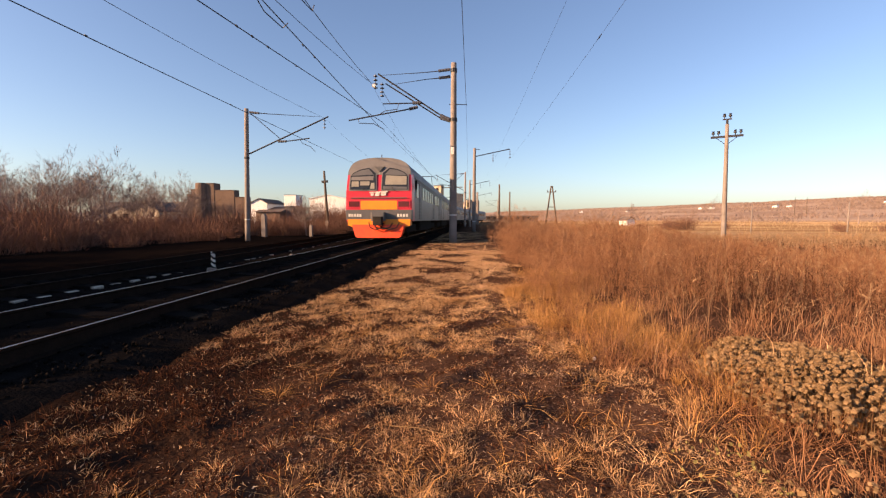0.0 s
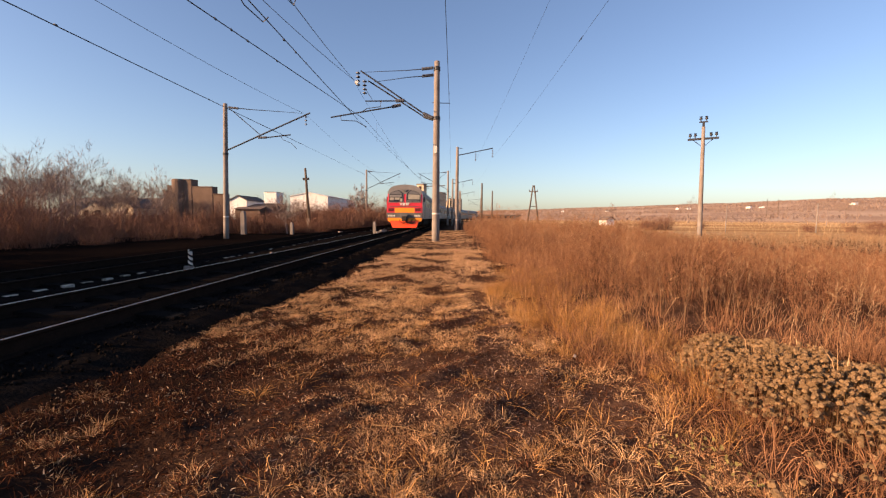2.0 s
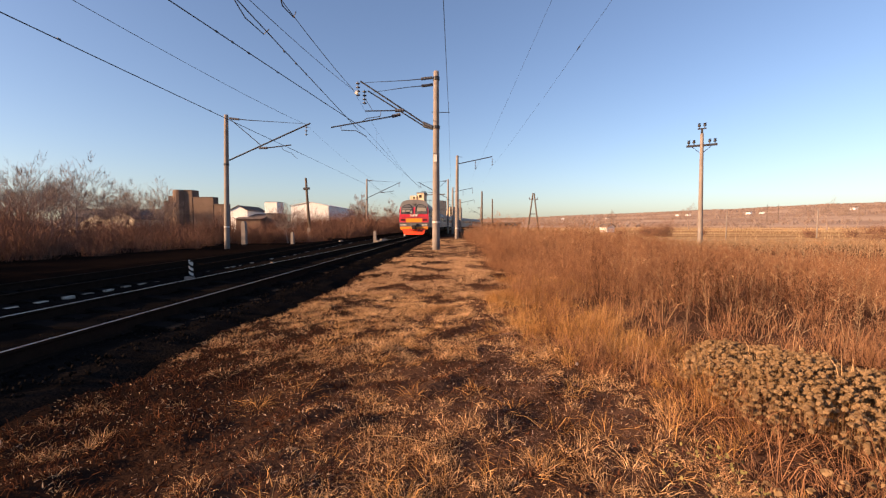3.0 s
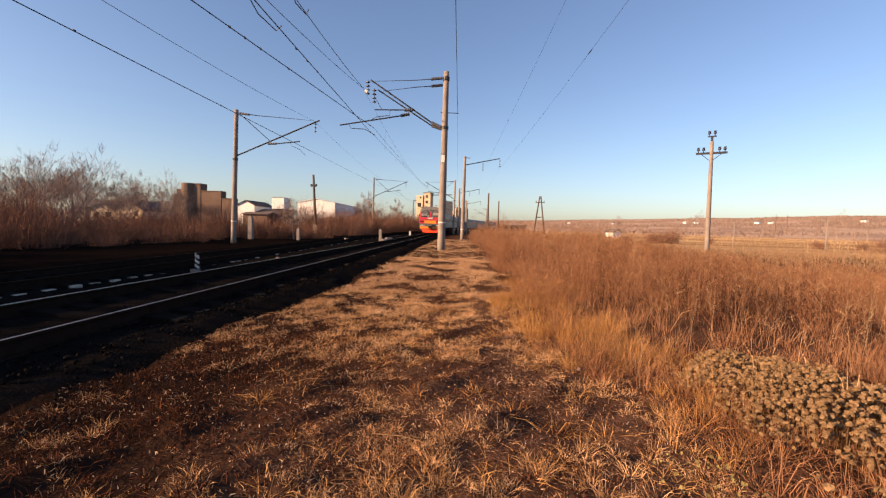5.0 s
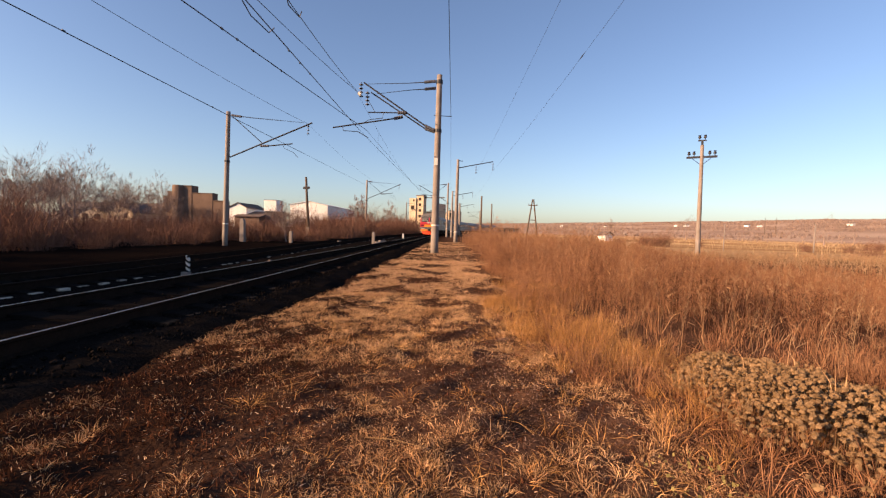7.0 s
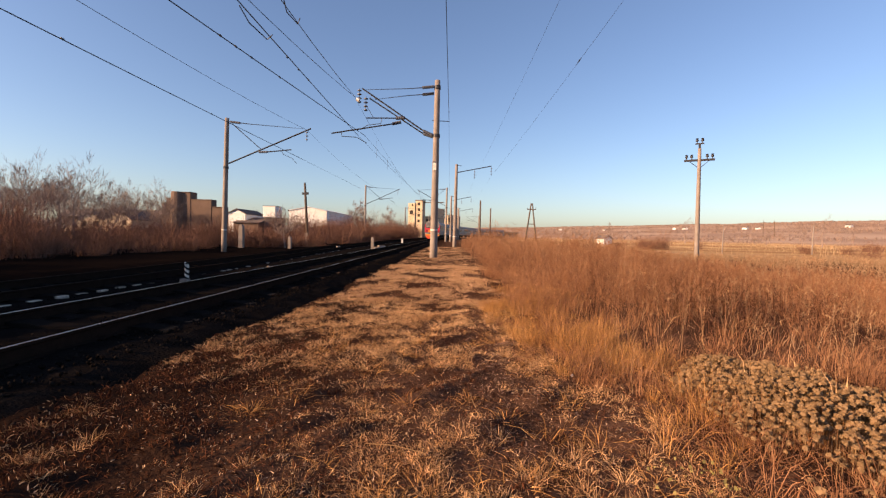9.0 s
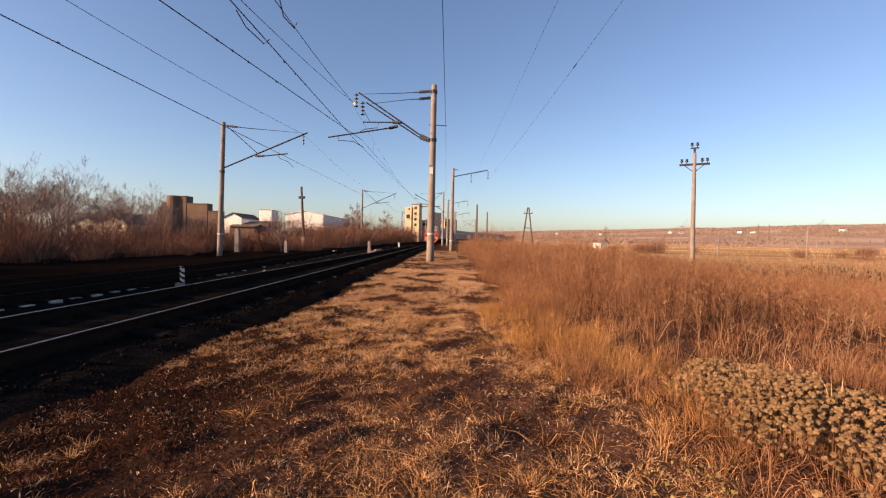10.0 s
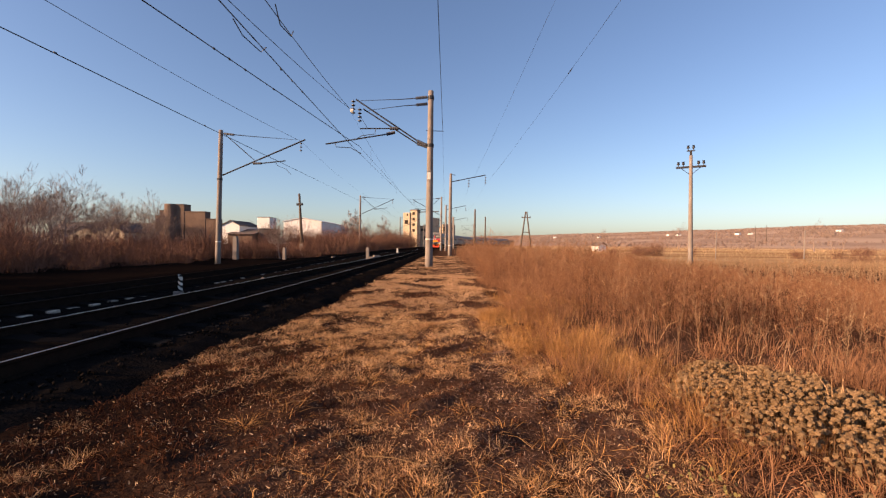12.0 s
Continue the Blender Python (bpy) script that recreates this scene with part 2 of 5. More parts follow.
def blades(p, way, length, width, bend):
    """Curved tapering blades from the points p along way; bend droops the tip. Returns points and triangles."""
    n = len(p)
    way = way / np.linalg.norm(way, axis=1)[:, None]
    side = np.cross(way, np.random.normal(size=(n, 3)))
    side /= np.linalg.norm(side, axis=1)[:, None] + 1e-9
    s, ln = side * (width / 2)[:, None], length[:, None]
    mid = p + way * ln * 0.55
    tip = p + way * ln + np.stack([way[:, 0], way[:, 1], np.full(n, -0.6)], 1) * (bend * length)[:, None]
    v = np.stack([p - s, p + s, mid - s * 0.8, mid + s * 0.8, tip], 1).reshape(-1, 3)
    t = np.array([[0, 1, 3], [0, 3, 2], [2, 3, 4]])[None] + (np.arange(n) * 5)[:, None, None]
    return v, t.reshape(-1, 3)


def merge(sets):
    vs, ts, k = [], [], 0
    for v, t in sets:
        vs.append(v)
        ts.append(t + k)
        k += len(v)
    return np.concatenate(vs), np.concatenate(ts)


# ---- the line of the tracks: straight, then a wide curve to the right ----
AXIS, FAR_AXIS, BEND, RADIUS = -4.88, -9.35, 92.0, 400.0
RAIL_Z, FAR_RAIL_Z = 0.18, 0.03


def on_line(s, off):
    """Place and heading (clockwise, radians) at s metres along the near track, off metres to its right."""
    if s <= BEND:
        return AXIS + off, s, 0.0
    a = (s - BEND) / RADIUS
    return AXIS + RADIUS - (RADIUS - off) * math.cos(a), BEND + (RADIUS - off) * math.sin(a), a


def far_off(s):
    """The far track's offset; it spreads away from the near one."""
    u = min(1.0, max(0.0, (s - 8) / 40))
    return FAR_AXIS - AXIS - 1.6 * u * u * (3 - 2 * u)


def fbm(x, y):
    """Smooth unevenness from a few crossing waves, about -1 to 1."""
    return (np.sin(x * 1.0 + 1.3 * np.sin(y * 0.7)) + np.sin(y * 1.3 + 1.1 * np.sin(x * 0.9 + 2)) + 0.6 * np.sin(2.3 * x - 1.9 * y + 0.5)) / 2.6


def verge(y):
    """Where the dry grass ends beside the ballast."""
    y = np.asarray(y, float)
    return -2.8 + 0.5 * np.clip((y - 4.5) / 2.5, 0, 1) + 0.12 * np.sin(y * 2.1) + 0.07 * np.sin(y * 5.3 + 1)


def ground_z(x, y):
    x, y = np.asarray(x, float), np.asarray(y, float)
    r, az = np.hypot(x, y), np.degrees(np.arctan2(x, y))
    z = 0.05 * fbm(x * 0.9, y * 0.9) + 0.02 * fbm(x * 4.1, y * 3.7)
    lumps = np.clip(fbm(x * 6.3 + 1.7, y * 5.9) + 0.4 * fbm(x * 13 + 4, y * 14.7), 0, 1.2)
    z = z + (0.03 + 0.03 * np.clip((6 - r) / 2, 0, 1)) * lumps * np.clip((14 - r) / 6, 0, 1) * np.clip((x + 3.0) / 0.6, 0, 1)
    z = z - 0.35 * np.clip((-11.0 - x) / 4, 0, 1) * (r < 300)
    # trackbed: sunk under the ballast
    bed = np.clip((x + 13.5) / 1.2, 0, 1) * np.clip((verge(y) - 0.1 - x) / 0.6, 0, 1) * (y < 100)
    z = z - 0.30 * bed
    z = z + np.clip((r - 60) / 200, 0, 1) * 0.3 * fbm(x * 0.02, y * 0.02)
    lift = np.radians(np.interp(az, [-180, -60, 0, 14, 30, 45, 70, 180], [1.0, 0.7, 0.9, 1.35, 1.9, 2.3, 2.2, 1.0]))
    rise = np.clip((r - 330) / 1300, 0, 1)
    rise = rise * rise * (3 - 2 * rise)
    return z + np.tan(lift) * 1500 * rise * (1 + 0.05 * fbm(np.radians(az) * 9, r * 0.002) + 0.03 * fbm(np.radians(az) * 31, r * 0.004))


def build_ground():
    rings = [0.0] + list(np.geomspace(0.35, 26, 210)) + list(np.geomspace(27.5, 4500, 90))
    seg = 288
    a = np.arange(seg) * 2 * np.pi / seg
    pts, tris = [np.array([[0, 0, float(ground_z(0, 0))]])], []
    for r in rings[1:]:
        x, y = r * np.sin(a), r * np.cos(a)
        pts.append(np.stack([x, y, ground_z(x, y)], 1))
    i = np.arange(seg)
    j = (i + 1) % seg
    tris.append(np.stack([np.zeros(seg, int), 1 + j, 1 + i], 1))
    for k in range(len(rings) - 2):
        b0, b1 = 1 + k * seg, 1 + (k + 1) * seg
        tris.append(np.stack([b0 + i, b0 + j, b1 + j], 1))
        tris.append(np.stack([b0 + i, b1 + j, b1 + i], 1))
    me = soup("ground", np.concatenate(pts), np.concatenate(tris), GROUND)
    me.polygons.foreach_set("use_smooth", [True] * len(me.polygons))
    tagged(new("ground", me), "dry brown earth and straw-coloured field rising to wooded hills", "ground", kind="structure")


build_ground()


def build_ballast():
    """One bed for both tracks, with rounded shoulders and a stony surface."""
    offs = [-9.0, -8.0, -7.2, -6.5, -5.8, -5.0, -4.4, -3.9, -3.3, -2.6, -2.2, -1.9, -1.4, -0.8, 0, 0.8, 1.3, 1.6, 1.9, 2.2, 2.5, 2.8]
    tops = [-0.5, -0.4, -0.3, -0.22, -0.19, -0.18, -0.18, -0.18, -0.18, -0.2, -0.18, -0.1, 0.0, 0.0, 0.0, 0.0, 0.0, -0.02, -0.08, -0.16, -0.24, -0.34]
    ss = list(np.arange(-30, 40, 0.35)) + list(np.arange(40, 330, 3.0))
    v, f, n = [], [], len(offs)
    for s in ss:
        for o, z in zip(offs, tops):
            x, y, _ = on_line(s, o)
            v.append((x, y, z + random.uniform(-0.025, 0.025)))
    for i in range(len(ss) - 1):
        for k in range(n - 1):
            f.append((i * n + k, i * n + k + 1, (i + 1) * n + k + 1, (i + 1) * n + k))
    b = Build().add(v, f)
    return tagged(part("trackbed", b, BALLAST), "oil-stained ballast bed under two tracks, with shade darkened into its colour", "trackbed", kind="structure")


build_ballast()


def build_track(name, label, off, rail_z, head):
    tr = thing(name, label, "railway track", "railway tracks", "structure")
    profile_side = [(-0.065, -0.18), (0.065, -0.18), (0.065, -0.165), (0.012, -0.15), (0.012, -0.045), (0.034, -0.03), (0.034, -0.004), (-0.034, -0.004),
                    (-0.034, -0.03), (-0.012, -0.045), (-0.012, -0.15), (-0.065, -0.165)]
    for side in (-0.795, 0.795):
        for nm, prof, material, label2 in (("rail", profile_side, RAIL_SIDE, "rusty steel rail"),
                                           ("rail_head", [(-0.0065, -0.004), (0.0065, -0.004), (0.006, 0.0), (-0.006, 0.0)], head, "polished rail head")):
            v, f, n = [], [], len(prof)
            pts = [on_line(s, (far_off(s) if off else 0.0) + side) for s in list(np.arange(-30, 92, 4.0)) + list(np.arange(92, 330, 4.0))]
            for x, y, a in pts:
                for u, w in prof:
                    v.append((x + u * math.cos(a), y - u * math.sin(a), rail_z + w))
            for i in range(len(pts) - 1):
                for k in range(n):
                    f.append((i * n + k, i * n + (k + 1) % n, (i + 1) * n + (k + 1) % n, (i + 1) * n + k))
            part(nm, Build().add(v, f), material, tr, label2)
    return tr


near_track = build_track("railway_track", "near railway track with worn rails on concrete sleepers", 0.0, RAIL_Z, RAIL_TOP)
far_track = build_track("railway_track", "far railway track with worn rails on concrete sleepers", FAR_AXIS - AXIS, FAR_RAIL_Z, RAIL_DULL)


# ---- poles and wires ----
def insulator(b, x, y, z0, z1, r=0.07, n=3):
    """A string of porcelain sheds hanging from z1 down to z0."""
    b.tube([(x, y, z0), (x, y, z1)], 0.018, 5)
    for i in range(n):
        z = z0 + (z1 - z0) * (i + 0.5) / n
        b.tube([(x, y, z - 0.035), (x, y, z), (x, y, z + 0.035)], [r, r, 0.03], 8)


def rod_insulator(b, p, q, r=0.07):
    """A ribbed insulator along a rod from p to q."""
    p, q = Vector(p), Vector(q)
    n = 9
    b.tube([p.lerp(q, i / (n - 1)) for i in range(n)], [r if i % 2 else r * 0.88 for i in range(n)], 8)


def concrete_pole(name, label, x, y, h, lean=0.0, r0=0.2, r1=0.13, group="catenary poles", z=0.0, bands=True):
    p = thing(name, label, "pole", group, m=pose(x, y, z, 0, lean, 0))
    n = 9
    part("shaft", Build().tube([(0, 0, -0.6 + (h + 0.6) * i / n) for i in range(n + 1)], [r0 + (r1 - r0) * i / n for i in range(n + 1)], 14), CONCRETE, p, smooth=True)
    if bands:
        k = r0 + (r1 - r0) * 0.14
        part("painted_band", Build().tube([(0, 0, 1.52), (0, 0, 1.60)], k + 0.004, 14), WHITE_PAINT, p, "white painted ring")
    return p


def bracket_double(p):
    """Two cantilevers towards the track at the joint of two wire lengths."""
    part("clamp", Build().tube([(0, 0, 6.80), (0, 0, 6.98)], 0.21, 10), STEEL, p)
    part("clamp", Build().tube([(0, 0, 9.50), (0, 0, 9.70)], 0.19, 10), STEEL, p)
    part("cantilever", Build().tube([(-0.75, -0.1, 7.15), (-4.25, -0.1, 9.45)], 0.045, 6), STEEL, p)
    part("cantilever", Build().tube([(-0.75, 0.25, 7.05), (-3.9, 0.25, 9.02)], 0.04, 6), STEEL, p)
    for p0, p1 in (((-0.2, -0.1, 6.9), (-0.75, -0.1, 7.15)), ((-0.2, 0.25, 6.88), (-0.75, 0.25, 7.05))):
        b = Build()
        rod_insulator(b, p0, p1, 0.09)
        part("cantilever_insulator", b, PORCELAIN, p)
    part("tie_rod", Build().tube([(-0.85, -0.1, 9.55), (-1.7, -0.1, 9.48), (-4.0, -0.1, 9.38)], [0.03, 0.022, 0.012], 5), STEEL, p)
    part("tie_rod", Build().tube([(-0.85, 0.25, 9.28), (-1.6, 0.25, 9.22), (-3.6, 0.25, 8.95)], [0.03, 0.022, 0.012], 5), STEEL, p)
    for p0, p1 in (((-0.2, -0.1, 9.62), (-0.85, -0.1, 9.55)), ((-0.2, 0.25, 9.35), (-0.85, 0.25, 9.28))):
        b = Build()
        rod_insulator(b, p0, p1, 0.09)
        part("tie_insulator", b, PORCELAIN, p)
    for x, y, z in ((-4.4, -0.1, 8.6), (-4.1, 0.25, 8.25)):
        b = Build()
        insulator(b, x, y, z, z + 0.85, 0.12, 4)
        part("hanging_insulator", b, PORCELAIN, p)
    part("white_insulator", Build().tube([(-4.55, -0.1, 8.86), (-4.4, -0.1, 8.8)], [0.11, 0.11], 8), WHITE_GLAZE, p, "white porcelain insulator")
    part("registration_arm", Build().tube([(-2.55, 0.25, 7.58), (-6.05, 0.25, 6.98)], 0.04, 6), STEEL, p)
    part("registration_arm", Build().tube([(-2.2, -0.1, 7.82), (-4.0, -0.1, 7.80)], 0.035, 6), STEEL, p)
    for p0, p1 in (((-2.05, 0.25, 7.70), (-2.55, 0.25, 7.58)), ((-1.8, -0.1, 7.84), (-2.3, -0.1, 7.82))):
        b = Build()
        rod_insulator(b, p0, p1, 0.1)
        part("registration_insulator", b, PORCELAIN, p)
    part("steady_arm", Build().tube([(-5.5, 0.25, 7.08), (-5.45, 0.25, 6.82), (-4.6, 0.25, 6.78), (-4.0, 0.25, 6.45)], 0.022, 5), STEEL, p)
    part("steady_arm", Build().tube([(-3.1, -0.1, 7.81), (-3.15, -0.1, 7.5), (-3.9, -0.1, 7.4), (-4.3, -0.1, 7.15)], 0.022, 5), STEEL, p)
    part("rear_bracket", Build().tube([(-0.25, 0, 7.75), (0.75, 0, 7.72)], 0.022, 5), STEEL, p)
    part("number_plate", Build().box(-0.13, 0.05, -0.215, -0.19, 4.95, 5.35), WHITE_PAINT, p, "small white plate")
    part("hanging_lead", Build().tube([(-4.0, -0.1, 8.5), (-3.75, -0.1, 8.1), (-3.6, -0.1, 7.85)], 0.014, 4), WIRE, p)


def bracket_single(p, s, reach):
    """One cantilever towards the track (s: -1 to the left, 1 to the right)."""
    part("clamp", Build().tube([(0, 0, 6.2), (0, 0, 6.36)], 0.2, 10), STEEL, p)
    part("cantilever", Build().tube([(s * 0.2, 0, 6.6), (s * reach, 0, 9.45)], 0.055, 6), STEEL, p)
    part("tie_rod", Build().tube([(s * 0.2, 0, 9.75), (s * 1.7, 0, 9.62), (s * 5.8, 0, 9.42)], [0.045, 0.03, 0.012], 5), STEEL, p)
    part("strut", Build().tube([(s * 0.4, 0, 9.6), (s * 2.6, 0, 7.8)], 0.03, 5), STEEL, p)
    b = Build()
    rod_insulator(b, (s * 0.25, 0, 9.74), (s * 1.0, 0, 9.67), 0.09)
    part("tie_insulator", b, PORCELAIN, p)
    b = Build()
    rod_insulator(b, (s * 2.5, 0, 7.55), (s * 3.15, 0, 7.58), 0.09)
    part("registration_insulator", b, PORCELAIN, p)
    b = Build()
    insulator(b, s * (reach - 0.3), 0, 8.5, 9.3, 0.1, 3)
    part("hanging_insulator", b, PORCELAIN, p)
    part("registration_arm", Build().tube([(s * 3.15, 0, 7.58), (s * 4.95, 0, 7.82)], 0.045, 6), STEEL, p)
    part("steady_arm", Build().tube([(s * 4.2, 0, 7.7), (s * 4.35, 0, 7.45), (s * 5.0, 0, 7.2), (s * 5.4, 0, 6.8)], 0.018, 5), STEEL, p)


POLE_LABEL = "round concrete catenary pole with steel bracket"
rp = concrete_pole("catenary_pole", "round concrete catenary pole carrying two steel cantilevers", -1.05, 24.63, 10.0, 0.2, 0.225, 0.15)
bracket_double(rp)
lp = concrete_pole("catenary_pole", POLE_LABEL + " beside bare bushes", -17.4, 32.5, 10.0, 1.2, 0.2, 0.15, z=-0.25)
bracket_single(lp, 1, 6.4)
for x, y, z, s in ((-16.0, 78.6, 0.0, 1), (-15.0, 136.0, -0.3, 1), (-1.2, 79.9, 0.0, -1), (-10.5, 190.0, 0.0, 1)):
    q = concrete_pole("catenary_pole", POLE_LABEL, x, y, 10.0, 0.3, 0.2, 0.14, z=z)
    bracket_single(q, s, 5.4 if s < 0 else 6.2)
xq, yq, aq = on_line(137.0, 4.0)
q = concrete_pole("catenary_pole", POLE_LABEL, xq, yq, 10.0, 0.0, 0.2, 0.14)
bracket_single(q, -1, 5.4)
xq, yq, aq = on_line(192.0, 4.0)
q = concrete_pole("catenary_pole", POLE_LABEL, xq, yq, 10.0, 0.0, 0.2, 0.14)
bracket_single(q, -1, 5.4)


def power_pole(x, y, h, lean=0.0, z=0.0):
    p = thing("power_pole", "concrete power pole with a slanting steel arm over dry weeds", "pole", "power line poles", m=pose(x, y, z, 0, lean, 0))
    n = 6
    part("shaft", Build().tube([(0, 0, -0.5 + (h + 0.5) * i / n) for i in range(n + 1)], [0.21 - 0.08 * i / n for i in range(n + 1)], 12), CONCRETE, p, smooth=True)
    part("painted_band", Build().tube([(0, 0, 1.1), (0, 0, 1.18)], 0.205, 12), WHITE_PAINT, p, "white painted ring")
    part("arm", Build().tube([(0, 0, h - 0.85), (3.55, 0, h - 0.1)], 0.05, 6), STEEL, p)
    part("top_peg", Build().tube([(0, 0, h - 0.1), (0.5, 0, h - 0.15)], 0.03, 5), STEEL, p)
    for x2, z2 in ((1.85, h - 0.45), (3.55, h - 0.1)):
        b = Build()
        insulator(b, x2, 0, z2 - 0.95, z2 - 0.1, 0.09, 3)
        part("hanging_insulator", b, PORCELAIN, p)
    return p


power_pole(0.25, 44.2, 8.5, 0.3)
power_pole(-0.3, 77.5, 8.3, 0.0)
power_pole(1.6, 112.0, 8.3, 0.0)


def telegraph_pole():
    p = thing("telegraph_pole", "concrete telegraph pole with a crossarm and six insulators", "pole", m=pose(17.6, 31.35, 0, 0, -0.5, -25))
    h = 8.15
    n = 6
    part("shaft", Build().tube([(0, 0, -0.5 + (h + 0.2) * i / n) for i in range(n + 1)], [0.17 - 0.06 * i / n for i in range(n + 1)], 12), CONCRETE, p, smooth=True)
    part("top_post", Build().box(-0.07, 0.07, -0.07, 0.07, 7.7, 8.22), STEEL, p)
    part("crossarm", Build().box(-0.95, 0.95, -0.06, 0.06, 6.95, 7.09), STEEL, p)
    part("top_crossarm", Build().box(-0.27, 0.27, -0.05, 0.05, 8.15, 8.23), STEEL, p)
    for s in (-1, 1):
        part("brace", Build().tube([(s * 0.62, 0.09, 6.98), (0, 0.13, 6.45)], 0.022, 5), STEEL, p)
    for x, z in ((-0.8, 7.09), (-0.48, 7.09), (0.48, 7.09), (0.8, 7.09), (-0.17, 8.23), (0.17, 8.23)):
        part("insulator", Build().tube([(x, 0, z), (x, 0, z + 0.1), (x, 0, z + 0.14), (x, 0, z + 0.22), (x, 0, z + 0.27), (x, 0, z + 0.34)],
                                       [0.03, 0.03, 0.1, 0.1, 0.06, 0.1], 8), STEEL, p)
    return p


telegraph_pole()


def wooden_pole(x, y, h, lean, label, z=0.0, block=0.0, r=0.13, material=WOOD):
    p = thing("wooden_pole", label, "pole", "wooden poles", m=pose(x, y, z, 0, lean, 0))
    part("shaft", Build().tube([(0, 0, -0.4), (0, 0, h * 0.5), (0, 0, h)], [r * 1.15, r, r * 0.8], 9), material, p, smooth=True)
    if block:
        part("lamp_box", Build().box(-0.36, 0.36, -0.12, 0.12, block, block + 0.26, 0.04), STEEL, p, "small dark boxes on a cross piece")
        part("footing", Build().box(-0.2, 0.2, -0.22, -0.12, -0.4, 1.7, 0.02), CONCRETE, p, "pale concrete stub")
    return p


wooden_pole(-16.55, 49.1, 7.4, -3.2, "grey leaning wooden pole with a dark box", -0.5, 6.05, 0.15)
wooden_pole(5.6, 88.0, 8.4, 0.0, "dark distant wooden pole standing in dry weeds", 0, 0, 0.19)
wooden_pole(9.8, 112.0, 8.4, 0.0, "dark distant wooden pole standing in dry weeds", 0, 0, 0.19)
wooden_pole(38.2, 46.5, 3.1, 1.0, "thin pale stake in the dry field", 0, 0, 0.07, CONCRETE)
wooden_pole(26.0, 42.0, 2.7, 1.0, "thin pale stake in the dry field", 0, 0, 0.05, CONCRETE)
wooden_pole(25.5, 83.0, 4.0, 22.0, "pale leaning stake in the dry field", 0, 0, 0.08, CONCRETE)


for x, y in ((347, 489), (357, 486)):
    wooden_pole(x, y, 19.0, 0.0, "thin dark mast on the far slope", float(ground_z(x, y)), 0, 0.22)


def a_pole():
    p = thing("a_frame_pole", "dark wooden A-frame pole with a crossarm", "pole", m=pose(16.9, 93.0, 0))
    for s in (-1, 1):
        part("leg", Build().tube([(s * 1.25, 0, -0.4), (s * 0.12, 0, 8.4)], [0.17, 0.13], 8), WOOD, p)
    part("crossarm", Build().box(-0.95, 0.95, -0.08, 0.08, 7.05, 7.22), WOOD, p)
    part("brace", Build().box(-0.6, 0.6, -0.07, 0.07, 3.9, 4.05), WOOD, p)
    for x in (-0.85, 0.85):
        part("insulator", Build().tube([(x, 0, 7.22), (x, 0, 7.5)], 0.07, 6), PORCELAIN, p)


a_pole()


def hung(p, q, sag, n=24):
    """Points of a wire that hangs between p and q."""
    p, q = Vector(p), Vector(q)
    return [p.lerp(q, i / n) - Vector((0, 0, sag * (1 - (2 * i / n - 1) ** 2))) for i in range(n + 1)]


def wire(label, spans, r=0.008, clips=()):
    w = thing("overhead_wire", label, "wire", "overhead wires", "structure")
    for p, q, sag in spans:
        part("span", Build().tube(hung(p, q, sag), r if p[1] < 20 else r * 0.55, 5, False), WIRE, w)
    for x, y, z in clips:
        part("clip", Build().box(x - 0.016, x + 0.016, y - 0.05, y + 0.05, z - 0.032, z + 0.02), STEEL, w)
    return w


def line_pts(off, z, marks):
    return [(*on_line(s, off)[:2], z) for s in marks]


MARKS = (-31.0, 24.6, 79.9, 137.0, 192.0, 250.0)


def long_wire(label, places, sags, r, clips=()):
    return wire(label, [(places[i], places[i + 1], sags[i]) for i in range(len(places) - 1)], r, clips)


# near track: two contact wires, two messengers that meet at the joint
c1 = [(-11.2, -24, 6.85), (-5.1, 24.7, 6.85)] + line_pts(0.3, 6.6, MARKS[2:])
long_wire("black contact wire over the near track", c1, [0.1, 0.1, 0.05, 0.05, 0.05], 0.016, [(-8.19 + 0.1253 * y, y, 6.78) for y in (12.2, 12.9, 13.7, 15.4)])
c2 = [(-4.55, -31, 6.8), (-5.5, 24.7, 6.85), (-5.0, 79.9, 7.6)]
long_wire("black second contact wire over the near track", c2, [0.05, 0.2], 0.016, [(-5.3, y, 6.77) for y in (13.6, 14.6, 15.6)])
m1 = [(-6.4, -31, 9.0), (-5.7, 24.5, 9.0)] + line_pts(0.0, 8.4, MARKS[2:])
long_wire("thin messenger wire over the near track", m1, [1.8, 1.6, 1.2, 1.2, 1.2], 0.011)
m2 = [(-2.2, -31, 9.0), (-5.65, 24.6, 8.98)]
long_wire("thin messenger wire beside the first", m2, [1.85], 0.013)
# far track
far_marks = [(-11.35, -25, 6.75), (-11.4, 32.5, 6.75), (-10.4, 78.6, 6.5), (-8.6, 136, 6.5)]
long_wire("black contact wire over the far track", far_marks, [0.06, 0.06, 0.05], 0.017, [(-11.38, y, 6.72) for y in (12.4, 20.1)])
far_m = [(-11.2, -25, 9.0), (-11.1, 32.5, 8.95), (-10.2, 78.6, 8.2), (-8.6, 136, 8.2)]
long_wire("thin messenger wire over the far track", far_m, [1.15, 1.1, 1.2], 0.010)
wire("thin wire along the pole's outer side", [((-0.25, -30, 7.9), (-0.32, 24.63, 7.72), 0.25), ((-0.32, 24.63, 7.72), (-0.6, 79.9, 7.7), 0.5)], 0.011,
     [(-0.3, 22.3, 7.6)])
wire("thin power wire above the weeds", [((4.0, -20, 7.5), (3.85, 44.2, 7.45), 0.55), ((3.8, 44.2, 7.4), (3.25, 77.5, 7.2), 0.5)], 0.0045)
